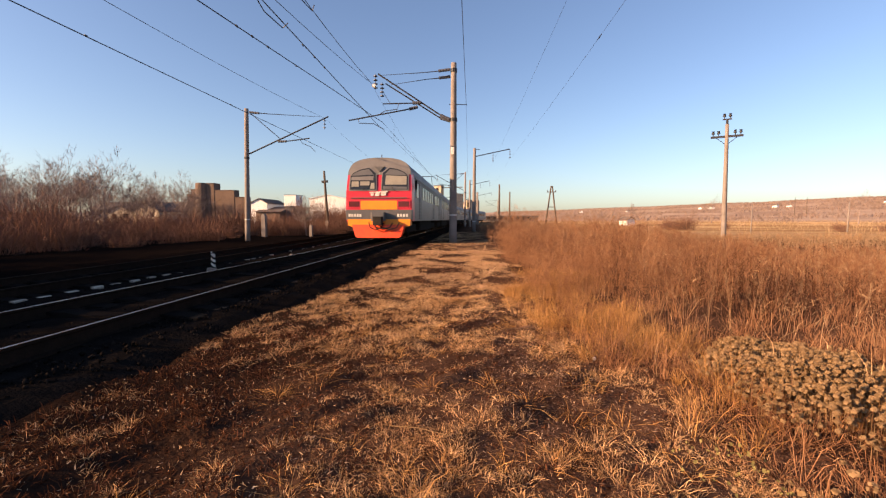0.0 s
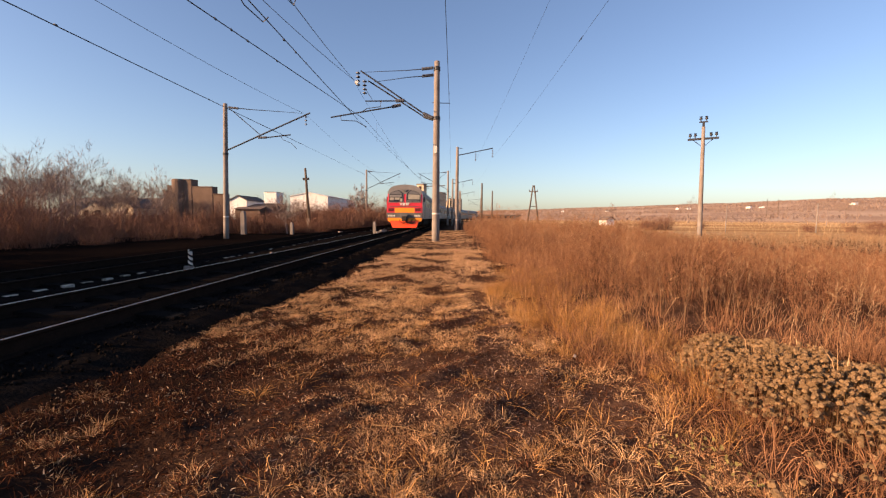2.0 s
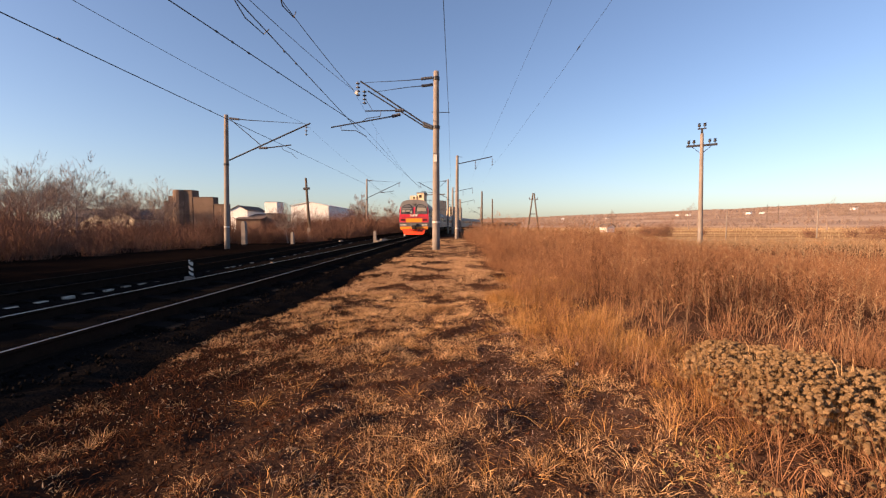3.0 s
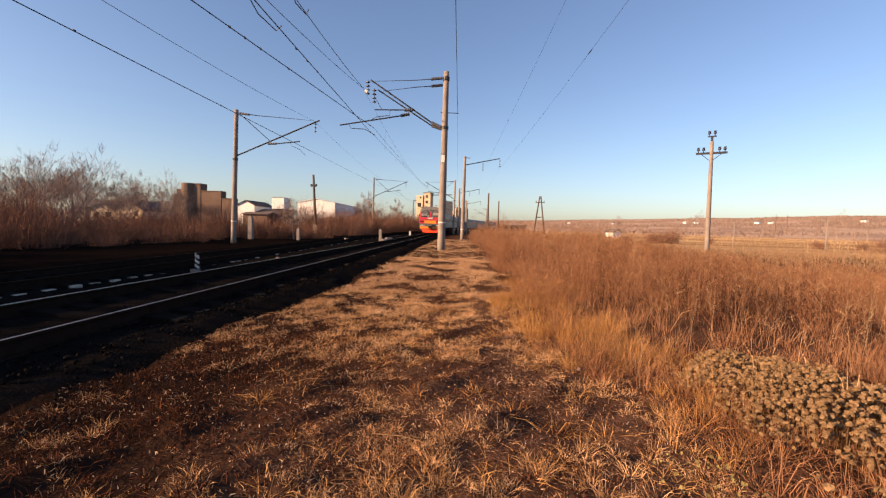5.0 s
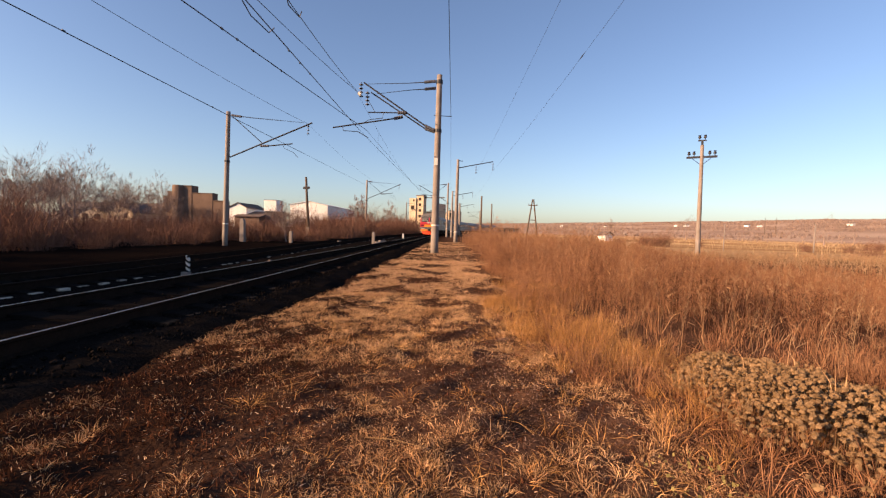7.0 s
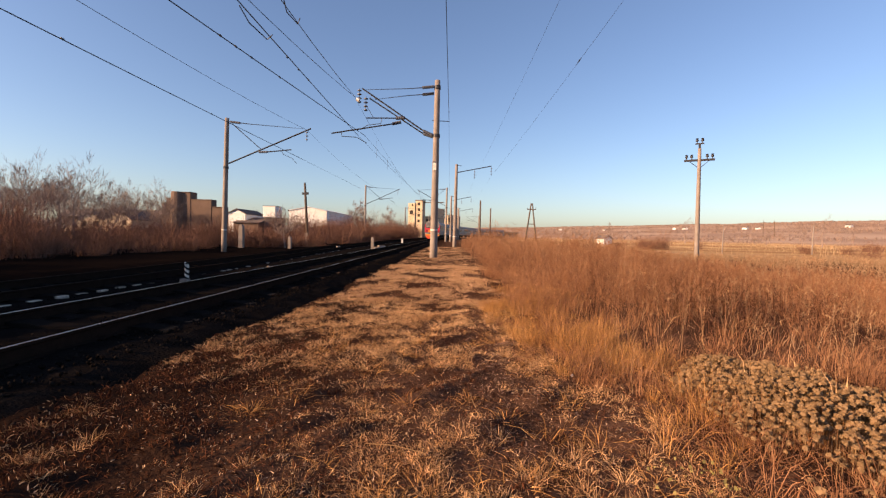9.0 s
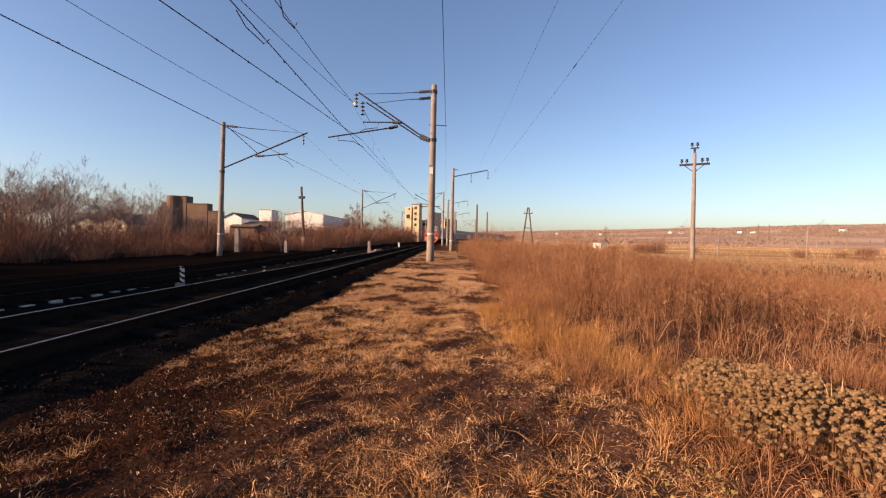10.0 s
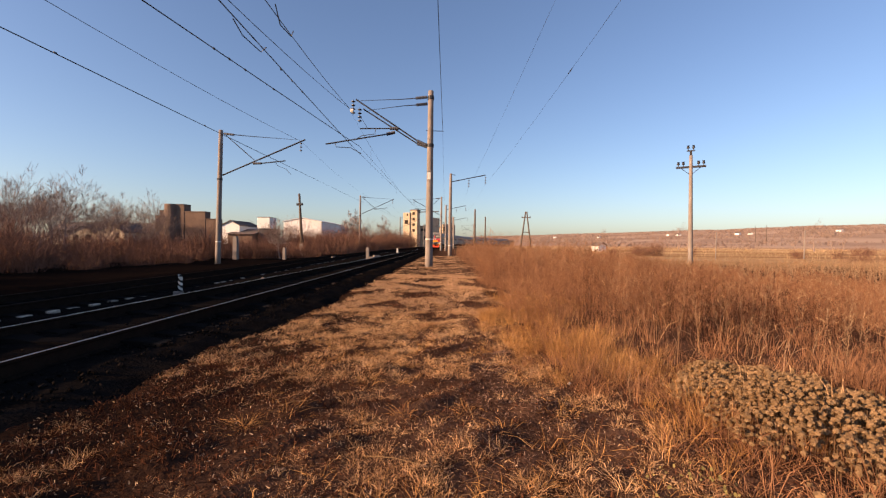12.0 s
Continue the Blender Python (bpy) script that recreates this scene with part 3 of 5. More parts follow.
wire("thin power wire above the weeds", [((2.6, -20, 7.35), (2.15, 44.2, 7.1), 0.4), ((2.1, 44.2, 7.05), (1.55, 77.5, 6.9), 0.5)], 0.0035)
d = thing("wire_splice", "short dark splice on a power wire", "splice", kind="structure")
part("sleeve", Build().tube([(3.92, 13.75, 6.925), (3.92, 14.0, 6.925), (3.92, 14.25, 6.925)], [0.008, 0.022, 0.008], 6), WIRE, d)
for pts in ([(-5.62, 11.2, 7.1), (-5.6, 11.7, 6.9), (-5.52, 12.65, 6.88), (-5.3, 12.5, 6.95)], [(-4.72, 11.7, 7.75), (-4.82, 12.3, 7.5), (-4.74, 12.95, 7.48), (-4.64, 12.85, 7.6)]):
    d = thing("jumper_cable", "short black jumper between contact wires", "cable", "jumper cables", "structure")
    part("span", Build().tube(pts, 0.016, 5), WIRE, d)
for i in range(4):
    s = 31.0 + 5.2 * i
    u = (s - 24.6) / 55.3
    x, y = -5.55, s
    d = thing("dropper", "thin dropper between messenger and contact wire", "wire", "droppers", "structure")
    part("span", Build().tube([(x, y, 6.7), (x, y, 8.75 - 0.45 * u - 1.6 * (1 - (2 * u - 1) ** 2))], 0.005, 4), WIRE, d)


# ---- small things beside the tracks ----
def marker_post(x, y, h, z, label):
    p = thing("marker_post", label, "post", "track marker posts", m=pose(x, y, z))
    part("base", Build().box(-0.1, 0.1, -0.08, 0.08, -0.1, h * 0.3, 0.02), CONCRETE, p, "chipped grey stone")
    n = 6
    for i in range(n):
        z0, z1 = h * (0.3 + 0.7 * i / n), h * (0.3 + 0.7 * (i + 1) / n)
        b = Build().tube([(0.05, 0, z0), (0.05, 0, z1)], 0.052, 10)
        for k in range(len(b.v)):
            x2, y2, z2 = b.v[k]
            b.v[k] = (x2, y2, z2 + (x2 - 0.05) * -0.9)
        part("stripe", b, WHITE_PAINT if i % 2 else BLACK_PAINT, p)
    part("cap", Build().tube([(0.05, 0, h * 0.99), (0.05, 0, h * 1.05)], [0.058, 0.03], 10), BLACK_PAINT, p)
    return p


marker_post(-6.95, 11.07, 0.56, -0.16, "small black and white striped post between the tracks")


def white_post(x, y, h, w, z, label, material=CONCRETE):
    p = thing("stone_post", label, "post", "pale posts", m=pose(x, y, z))
    part("shaft", Build().prism([(-w, -0.1), (w, -0.1), (w * 0.9, h * 0.9), (w * 0.5, h), (-w * 0.5, h), (-w * 0.9, h * 0.9)], "y", -w, w), material, p)
    return p


white_post(-6.42, 14.96, 0.26, 0.05, -0.18, "short pale post between the rails")
white_post(-7.15, 38.6, 1.12, 0.13, -0.18, "weathered pale post beside a pile of blocks")
white_post(-8.0, 69.0, 0.75, 0.13, -0.2, "white-painted post beside the far track", WHITE_PAINT)
white_post(-15.75, 41.5, 1.15, 0.14, -0.35, "weathered concrete post below bare bushes")
white_post(-19.75, 40.0, 2.25, 0.2, -0.4, "weathered concrete pillar behind bushes")
for dx, dy, s in ((0.35, -0.2, 0.3), (0.72, 0.1, 0.42), (1.0, -0.15, 0.26), (0.6, 0.4, 0.36), (-3.3, 0.6, 0.25)):
    b = thing("stone_block", "pale broken block lying beside the post", "block", "broken blocks", m=pose(-7.1 + dx, 38.6 + dy, -0.2, 0, 0, dx * 40))
    part("body", Build().box(-s * 0.7, s * 0.7, -s * 0.5, s * 0.5, 0, s, 0.06), CONCRETE, b)


# ---- the train ----
def rounded(pts, steps=3):
    """An open outline with smooth points put in between."""
    out = []
    for i in range(len(pts) - 1):
        p0, p1, p2, p3 = (Vector(pts[max(0, min(len(pts) - 1, i + k))]) for k in (-1, 0, 1, 2))
        for j in range(steps):
            t = j / steps
            q = 0.5 * (2 * p1 + (p2 - p0) * t + (2 * p0 - 5 * p1 + 4 * p2 - p3) * t * t + (3 * p1 - p0 - 3 * p2 + p3) * t ** 3)
            out.append((q.x, q.y))
    return out + [tuple(pts[-1])]


def car_section(grow=0.0):
    half = [(1.74, 1.05), (1.76, 1.9), (1.74, 2.7), (1.70, 3.38), (1.63, 3.76), (1.43, 4.08), (1.02, 4.29), (0.5, 4.38), (0.0, 4.4)]
    half = rounded(half)
    pts = [(x + (grow if x else 0), z + (grow if i else 0)) for i, (x, z) in enumerate(half)]
    return pts + [(-x, z) for x, z in reversed(pts[:-1])]


LENGTH, PITCH = 21.6, 22.1


def car(cab):
    """A train car; its near end stands at y = 0, rail tops at z = 0."""
    c = thing("train_car", "red-faced grey commuter train car seen from its cab" if cab else "grey commuter train car with ribbed sides", "train car", "cars of the train")
    y0 = 0.95 if cab else 0.15
    part("body", Build().prism([p for p in car_section() if p[1] < 3.6], "y", y0, LENGTH), GREY, c, "ribbed light grey steel sides")
    part("roof", Build().prism([p for p in car_section(0.012) if p[1] > 3.3], "y", y0 + 0.3, LENGTH), ROOF_GREY, c)
    for s in (-1, 1):
        for z in (1.25, 1.45, 1.65, 1.85, 2.05, 3.25, 3.4):
            part("side_rib", Build().box(s * 1.765 - 0.02, s * 1.765 + 0.02, y0 + 0.4, LENGTH - 0.1, z, z + 0.045), GREY, c)
        k = 0
        for y in np.arange(2.2, LENGTH - 1.0, 1.55):
            k += 1
            door = k in (2, 8, 12)
            z0, z1 = (1.15, 3.2) if door else (2.35, 3.15)
            part("side_door" if door else "side_window", Build().box(s * 1.755 - 0.03, s * 1.755 + 0.03, y - (0.62 if door else 0.5), y + (0.62 if door else 0.5), z0, z1, 0.03),
                 DARK_GREY if door else GLASS, c)
    for y in (3.6, LENGTH - 3.6):
        bogie = part("bogie", Build().box(-1.25, 1.25, y - 1.9, y + 1.9, 0.42, 0.85, 0.1), UNDER, c)
        for dy in (-1.3, 1.3):
            for s in (-0.78, 0.78):
                part("wheel", Build().tube([(s - 0.07, y + dy, 0.47), (s + 0.07, y + dy, 0.47)], 0.47, 18), UNDER, bogie)
    part("equipment_box", Build().box(-1.4, 1.4, 7.0, 14.5, 0.38, 1.06, 0.1), UNDER, c)
    for y in (4.2, 9.0, 13.8, 18.0):
        part("roof_vent", Build().prism([(-0.7, 4.2), (0.7, 4.2), (0.5, 4.5), (-0.5, 4.5)], "y", y - 0.7, y + 0.7), ROOF_GREY, c)
    part("gangway", Build().box(-0.6, 0.6, LENGTH - 0.05, LENGTH + 0.5, 1.1, 3.4, 0.05), UNDER, c)
    if cab:
        face(c)
    return c


def face(c):
    """The cab end: raked windscreens, headlights, coupler and snow plough."""
    w = 1.755
    part("nose", Build().prism([(w, 1.05), (w + 0.01, 1.9), (w - 0.01, 2.62), (-w + 0.01, 2.62), (-w - 0.01, 1.9), (-w, 1.05)], "y", 0.0, 1.0), RED, c, "glossy red cab front")
    # upper front leans back; section shrinks towards the roof
    sec = [(1.745, 2.62), (1.70, 3.38), (1.63, 3.76), (1.43, 4.08), (1.02, 4.29), (0.5, 4.38), (0.0, 4.4)]
    sec = rounded(sec)
    sec = sec + [(-x, z) for x, z in reversed(sec[:-1])]
    back = lambda z: 0.02 + max(0, z - 2.62) * 0.22
    n = len(sec)
    v = [(x, back(z), z) for x, z in sec] + [(x * 1.004, 1.3, z) for x, z in sec]
    part("cab_frame", Build().add(v, [tuple(range(n)), tuple(reversed(range(n, 2 * n)))] + [(i, n + i, n + (i + 1) % n, (i + 1) % n) for i in range(n)]), RED, c)
    crown = [(1.69, 3.5), (1.64, 3.78), (1.44, 4.10), (1.03, 4.31), (0.5, 4.4), (0.0, 4.42)]
    crown = rounded(crown)
    crown = crown + [(-x, z) for x, z in reversed(crown[:-1])]
    n = len(crown)
    v = [(x, back(z) - 0.035, z) for x, z in crown] + [(x, 1.4, z) for x, z in crown]
    part("cab_roof", Build().add(v, [tuple(range(n)), tuple(reversed(range(n, 2 * n)))] + [(i, n + i, n + (i + 1) % n, (i + 1) % n) for i in range(n)]), ROOF_GREY, c, "grey rounded cab roof")

    def sheet(name, pts, thick, material, label=""):
        n2 = len(pts)
        v2 = [(x, back(z) - thick, z) for x, z in pts] + [(x, back(z) + 0.06, z) for x, z in pts]
        return part(name, Build().add(v2, [tuple(range(n2)), tuple(reversed(range(n2, 2 * n2)))] + [(i, n2 + i, n2 + (i + 1) % n2, (i + 1) % n2) for i in range(n2)]), material, c, label)

    for s in (-1, 1):
        sheet("windscreen_frame", [(s * 0.11, 2.64), (s * 1.60, 2.64), (s * 1.58, 3.46), (s * 1.40, 3.68), (s * 1.0, 3.86), (s * 0.52, 3.95), (s * 0.14, 3.62)], 0.05, ROOF_GREY, "pale rubber window frame")
        sheet("windscreen", [(s * 0.16, 2.70), (s * 1.54, 2.70), (s * 1.52, 3.42), (s * 1.35, 3.62), (s * 0.98, 3.79), (s * 0.54, 3.87), (s * 0.19, 3.58)], 0.065, GLASS, "dark windscreen")
        sheet("sun_visor", [(s * 0.3, 3.50), (s * 1.46, 3.44), (s * 1.30, 3.60), (s * 0.96, 3.74), (s * 0.56, 3.80)], 0.07, DARK_GREY)
        if s > 0:
            sheet("blind", [(0.34, 2.96), (1.47, 2.96), (1.47, 3.40), (0.36, 3.46)], 0.075, BLIND, "pale blind behind the windscreen")
            sheet("desk", [(0.22, 2.73), (1.5, 2.73), (1.5, 2.84), (0.22, 2.88)], 0.075, DARK_GREY)
        else:
            sheet("blind", [(-1.48, 3.20), (-0.3, 3.20), (-0.3, 3.42), (-1.48, 3.38)], 0.075, ROOF_GREY, "grey blind behind the windscreen")
            sheet("back_window", [(-1.46, 2.86), (-1.08, 2.86), (-1.08, 3.14), (-1.46, 3.14)], 0.075, BLIND, "light from the cab's side window")
            sheet("back_window", [(-1.0, 2.92), (-0.5, 2.92), (-0.5, 3.14), (-1.0, 3.14)], 0.075, BLIND)
            sheet("seat_back", [(-0.46, 2.74), (-0.22, 2.74), (-0.24, 3.06), (-0.42, 3.06)], 0.077, BLIND)
        part("wiper", Build().tube([(s * 0.85, -0.06, 2.62), (s * 0.7, -0.09, 2.85)], 0.015, 4), BLACK_PAINT, c)
        part("lamp_box", Build().box(s * 1.32 - 0.36, s * 1.32 + 0.36, -0.04, 0.05, 1.74, 2.14, 0.02), RED, c)
        part("lamp", Build().box(s * 1.32 - 0.29, s * 1.32 + 0.29, -0.055, 0.05, 1.8, 2.08, 0.02), LAMP_GLASS, c, "dark red lamp glass")
        part("mirror", Build().box(s * 1.86 - 0.06, s * 1.86 + 0.06, 0.9, 1.02, 2.75, 3.25, 0.02), BLACK_PAINT, c)
        for i in range(4 if s > 0 else 5):
            x = (0.98 + i * 0.155) if s > 0 else (-1.62 + i * 0.145)
            part("lettering_bar", Build().box(x, x + 0.105, -0.062, -0.03, 1.27, 1.42), WHITE_PAINT, c)
    part("top_lamp", Build().prism([(-0.27, 3.92), (0.27, 3.92), (0, 3.66)], "y", 0.16, 0.5), DARK_GREY, c)
    part("band", Build().box(-0.98, 0.98, -0.035, 0.05, 1.655, 2.12), ORANGE, c, "orange front band")
    part("trim", Build().box(-1.5, 1.5, -0.055, 0.03, 2.235, 2.285), DARK_GREY, c)
    part("grey_band", Build().box(-1.77, 1.77, -0.045, 0.5, 1.1, 1.64, 0.03), DARK_GREY, c, "dark grey bumper band")
    emblem = Build().prism([(-0.42, 2.36), (-0.3, 2.36), (-0.24, 2.5), (-0.42, 2.5)], "y", -0.05, 0.0)
    emblem.prism([(-0.2, 2.36), (0.02, 2.36), (0.08, 2.58), (-0.14, 2.58)], "y", -0.05, 0.0)
    emblem.prism([(0.1, 2.38), (0.36, 2.38), (0.42, 2.58), (0.16, 2.58)], "y", -0.05, 0.0)
    emblem.prism([(-0.5, 2.52), (0.48, 2.57), (0.5, 2.62), (-0.5, 2.57)], "y", -0.052, 0.0)
    part("emblem", emblem, WHITE_PAINT, c, "plain white emblem shape")
    coupler = part("coupler", Build().box(-0.36, 0.36, -0.38, 0.0, 1.05, 1.5, 0.05), DARK_GREY, c)
    part("coupler_head", Build().box(-0.22, 0.28, -0.62, -0.3, 0.82, 1.28, 0.06), UNDER, coupler)
    part("buffer_beam", Build().prism([(-1.68, 1.14), (1.68, 1.14), (1.66, 0.82), (1.45, 0.74), (-1.45, 0.74), (-1.66, 0.82)], "y", -0.05, 0.6), ORANGE, c, "orange buffer beam")
    n2 = [(-1.42, 0.86), (1.42, 0.86), (1.2, 0.24), (1.08, 0.17), (-1.08, 0.17), (-1.2, 0.24)]
    v = [(x, -0.12 - (0.86 - z) * 0.35, z) for x, z in n2] + [(x, 0.25, z) for x, z in n2]
    part("plough", Build().add(v, [tuple(range(6)), tuple(reversed(range(6, 12)))] + [(i, 6 + i, 6 + (i + 1) % 6, (i + 1) % 6) for i in range(6)]), BRIGHT_RED, c, "orange-red snow plough")
    for x0, x1, dz in ((-0.5, 0.3, 0.0), (-0.2, 0.75, 0.06), (0.1, 1.1, 0.02)):
        part("hose", Build().tube([(x0, -0.2, 0.98 - dz), (x0 + 0.1, -0.36, 0.72), ((x0 + x1) / 2, -0.44, 0.58 + dz), (x1 - 0.1, -0.4, 0.7), (x1, -0.2, 0.95)], 0.03, 6), BLACK_PAINT, c)
    part("antenna", Build().tube([(-0.15, 1.6, 4.3), (-0.15, 1.6, 4.75)], 0.025, 5), STEEL, c)


def pantograph(c, y):
    p = part("pantograph", Build().tube([(-0.5, y, 4.35), (-0.5, y + 1.2, 5.0), (-0.5, y, 5.75)], 0.03, 5).tube([(0.5, y, 4.35), (0.5, y + 1.2, 5.0), (0.5, y, 5.75)], 0.03, 5)
             .tube([(-0.95, y, 5.7), (-0.7, y, 5.8), (0.7, y, 5.8), (0.95, y, 5.7)], 0.035, 5), STEEL, c)
    part("panto_base", Build().box(-0.7, 0.7, y - 0.5, y + 1.3, 4.3, 4.42), STEEL, p)


cars = [car(True)]
motor = car(False)
pantograph(motor, 2.5)
trailer = car(False)
cars += [motor, trailer]
cars += [copy_thing(motor, Matrix()), copy_thing(trailer, Matrix()), copy_thing(motor, Matrix()), copy_thing(trailer, Matrix())]


def tail_at(t):
    """How far along the line the train's rear end stands at t seconds."""
    return 22.6 + 10.3 * t - 0.16 * t * t


def car_pose(k, t):
    s = tail_at(t) + k * PITCH
    x0, y0, _ = on_line(s, 0.0)
    x1, y1, _ = on_line(s + LENGTH, 0.0)
    return pose(x0, y0, RAIL_Z, 0, 0, -math.degrees(math.atan2(x1 - x0, y1 - y0)))


def motions():
    for k, c in enumerate(cars):
        walk(c, [(0.5 * i, car_pose(k, 0.5 * i)) for i in range(25)])


# ---- buildings beyond the tracks ----
def openings(b_parent, rows):
    """Dark window openings: centre x, face y, centre z, width, height."""
    for x, y, z, w, h in rows:
        part("window", Build().box(x - w / 2, x + w / 2, y - 0.05, y + 0.3, z - h / 2, z + h / 2), DARK_HOLE, b_parent)


def ruin():
    r = thing("brick_ruin", "roofless brown brick building with a stepped top", "building", m=pose(-41.1, 60, -0.6))
    for x0, x1, y0, y1, h in ((0.0, 0.68, 0.12, 1.6, 5.5), (0.69, 1.6, 0.06, 1.6, 6.2), (1.61, 4.24, 0.0, 1.6, 7.05), (4.25, 7.18, 0.05, 1.4, 6.05), (7.19, 9.0, 0.1, 1.2, 5.05)):
        part("wall", Build().box(x0, x1, y0, y1, 0, h, 0.05), BRICK, r)
        part("coping", Build().box(x0 - 0.05, x1 + 0.03, y0 - 0.08, y1, h + 0.004, h + 0.09, 0.1), BRICK, r)
    part("turret", Build().tube([(2.25, 0.35, 0), (2.25, 0.35, 6.9), (2.25, 0.35, 7.15)], [0.95, 0.92, 0.86], 16), BRICK, r, "round brick stair turret", smooth=False)


def gable_house(name, label, x, y, z, w, d, h, ridge, turn, wall, roof, windows=()):
    p = thing(name, label, "house", "houses beyond the bushes", m=pose(x, y, z, 0, 0, turn))
    part("wall", Build().prism([(-w / 2, -1), (w / 2, -1), (w / 2, h), (0, ridge), (-w / 2, h)], "y", 0, d), wall, p)
    for s in (-1, 1):
        e, t = 0.25, 0.14
        k = (ridge - h) / (w / 2)
        part("roof_slope", Build().prism([(0, ridge + 0.01), (s * (w / 2 + e), h - k * e + 0.01), (s * (w / 2 + e), h - k * e + t), (0, ridge + t)], "y", -e, d + e), roof, p)
    for wx, wz, ww, wh in windows:
        part("window", Build().box(wx - ww / 2, wx + ww / 2, -0.06, 0.2, wz - wh / 2, wz + wh / 2), DARK_HOLE, p)
    return p


ruin()
gable_house("warehouse", "long white sheet-metal warehouse with a low gable", -40.5, 120, 0, 10.6, 32, 7.15, 8.2, 0, WHITE_WALL, WHITE_WALL)
gable_house("shed", "low grey shed with a bright white gable", -45.5, 90, 0, 3.7, 9, 4.8, 5.75, 0, WHITE_WALL, GREY_ROOF)
s = thing("white_tank_house", "white box-shaped hut on a dark base", "hut", m=pose(-38.6, 90, 0))
part("base", Build().box(-1.2, 1.4, 0.3, 5, -1, 4.2), GREY_ROOF, s)
part("box", Build().box(-1.3, 1.35, 0, 3.4, 4.204, 6.5, 0.06), WHITE_WALL, s)
part("lid", Build().box(-1.35, 1.4, -0.05, 3.45, 6.504, 6.6), GREY_ROOF, s)
s = thing("low_shed", "long low brown shed beside the warehouse", "shed", m=pose(-41.5, 88, 0))
part("wall", Build().box(-3.6, 1.5, 0, 6, -1, 2.9), BRICK, s)
part("roof", Build().prism([(-0.5, 2.904), (6.4, 2.904), (6.4, 4.2), (5.9, 4.2)], "x", -3.9, 1.8), GREY_ROOF, s)
gable_house("cottage", "small pale cottage behind bare trees", -77.0, 90, 0, 5.1, 8, 2.9, 4.3, 8, OLD_WALL, GREY_ROOF, ((1.2, 2.0, 1.1, 1.2), (-1.2, 2.0, 0.9, 1.1)))
gable_house("cottage", "wide pale cottage with a grey roof", -70.9, 90, 0, 6.2, 8, 3.1, 5.1, -4, OLD_WALL, GREY_ROOF, ((1.4, 2.4, 0.9, 1.1),))
gable_house("cottage", "low pale cottage with a dark roof", -83.5, 90, 0, 4.6, 7, 1.6, 2.3, 4, OLD_WALL, GREY_ROOF, ((0.6, 1.6, 0.9, 0.9),))
s = thing("long_barn", "long dark-roofed barn behind the bushes", "barn", m=pose(-92.0, 118, 0))
part("wall", Build().box(-18, 34, 0, 9, -1, 4.2), BRICK, s)
part("roof", Build().prism([(-0.6, 4.204), (9.6, 4.204), (4.5, 6.6)], "x", -18.5, 34.5), GREY_ROOF, s)


def works_tower():
    p = thing("works_tower", "tall cream factory tower with open windows", "building", m=pose(-20.6, 200, 0, 0, 0, -24))
    part("wall", Build().box(0, 3.4, 0, 2.6, -1, 15.6), OLD_WALL, p)
    part("stair_wall", Build().box(3.45, 7.0, 0.6, 3.4, -1, 16.6), OLD_WALL, p)
    part("parapet", Build().box(3.2, 7.2, 0.4, 3.6, 16.604, 17.0), GREY_ROOF, p)
    openings(p, [(5.2, 0.6, z, 1.3, 1.3) for z in (15.2, 12.6, 10.0, 7.4)] + [(1.7, 0, 11.3, 1.9, 1.9), (2.2, 0, 14.6, 0.8, 1.0)])
    part("beam", Build().box(7.0, 17.0, 2, 2.5, 15.7, 16.1), STEEL, p)
    q = thing("works_hall", "cream factory hall with broken windows", "building", m=pose(-12.6, 204, 0, 0, 0, -24))
    part("wall", Build().box(2.7, 5.5, 0, 9, -1, 13.7), OLD_WALL, q)
    part("low_wall", Build().box(0.6, 7.0, -2, -0.1, -1, 9.8), OLD_WALL, q)
    openings(q, ((4.2, 0, 12.2, 1.5, 1.7), (2.2, -2, 7.8, 2.0, 1.2), (5.2, -2, 7.8, 1.6, 1.2), (3.4, -2, 4.0, 1.6, 1.6)))
    r = thing("works_block", "pale sawtooth factory block", "building", m=pose(-6.5, 215, 0, 0, 0, -24))
    part("wall", Build().prism([(-3, -1), (7, -1), (7, 11.0), (4.5, 11.0), (2.5, 8.8), (1.2, 8.8), (-0.5, 10.4), (-3, 10.4)], "y", 0, 10), OLD_WALL, r)
    openings(r, ((5.6, 0, 8.6, 1.4, 2.2), (0.4, 0, 7.4, 1.2, 1.2)))


works_tower()
s = thing("far_depot", "long pale depot roofs beyond the curve", "building", m=pose(24, 330, 0))
part("wall", Build().box(-14, 26, 0, 10, -1, 3.6), GREY_ROOF, s)
part("roof", Build().box(-15, 27, -1, 11, 3.604, 4.4), GREY_ROOF, s)
openings(s, [(-11 + i * 4.4, 0, 2.2, 2.2, 1.6) for i in range(8)])

# far houses on the slope to the right
for i, (x, y, w, turn) in enumerate(((32.3, 90, 4.6, 20), (425, 793, 15, 10), (412, 810, 11, -20), (503, 746, 14, 30), (515, 735, 12, 0), (640, 705, 15, 15), (218, 873, 12, 0),
                                     (300, 850, 10, 25), (735, 690, 14, -10), (770, 680, 12, 20))):
    z = float(ground_z(x, y))
    gable_house("cottage", "tiny white far house on the brown slope" if i else "small white tilted hut in the dry field", x, y, z + (0.0 if i else 0.25), w * 0.42, w * 0.5, w * 0.22, w * 0.34, turn,
                WHITE_WALL, GREY_ROOF)


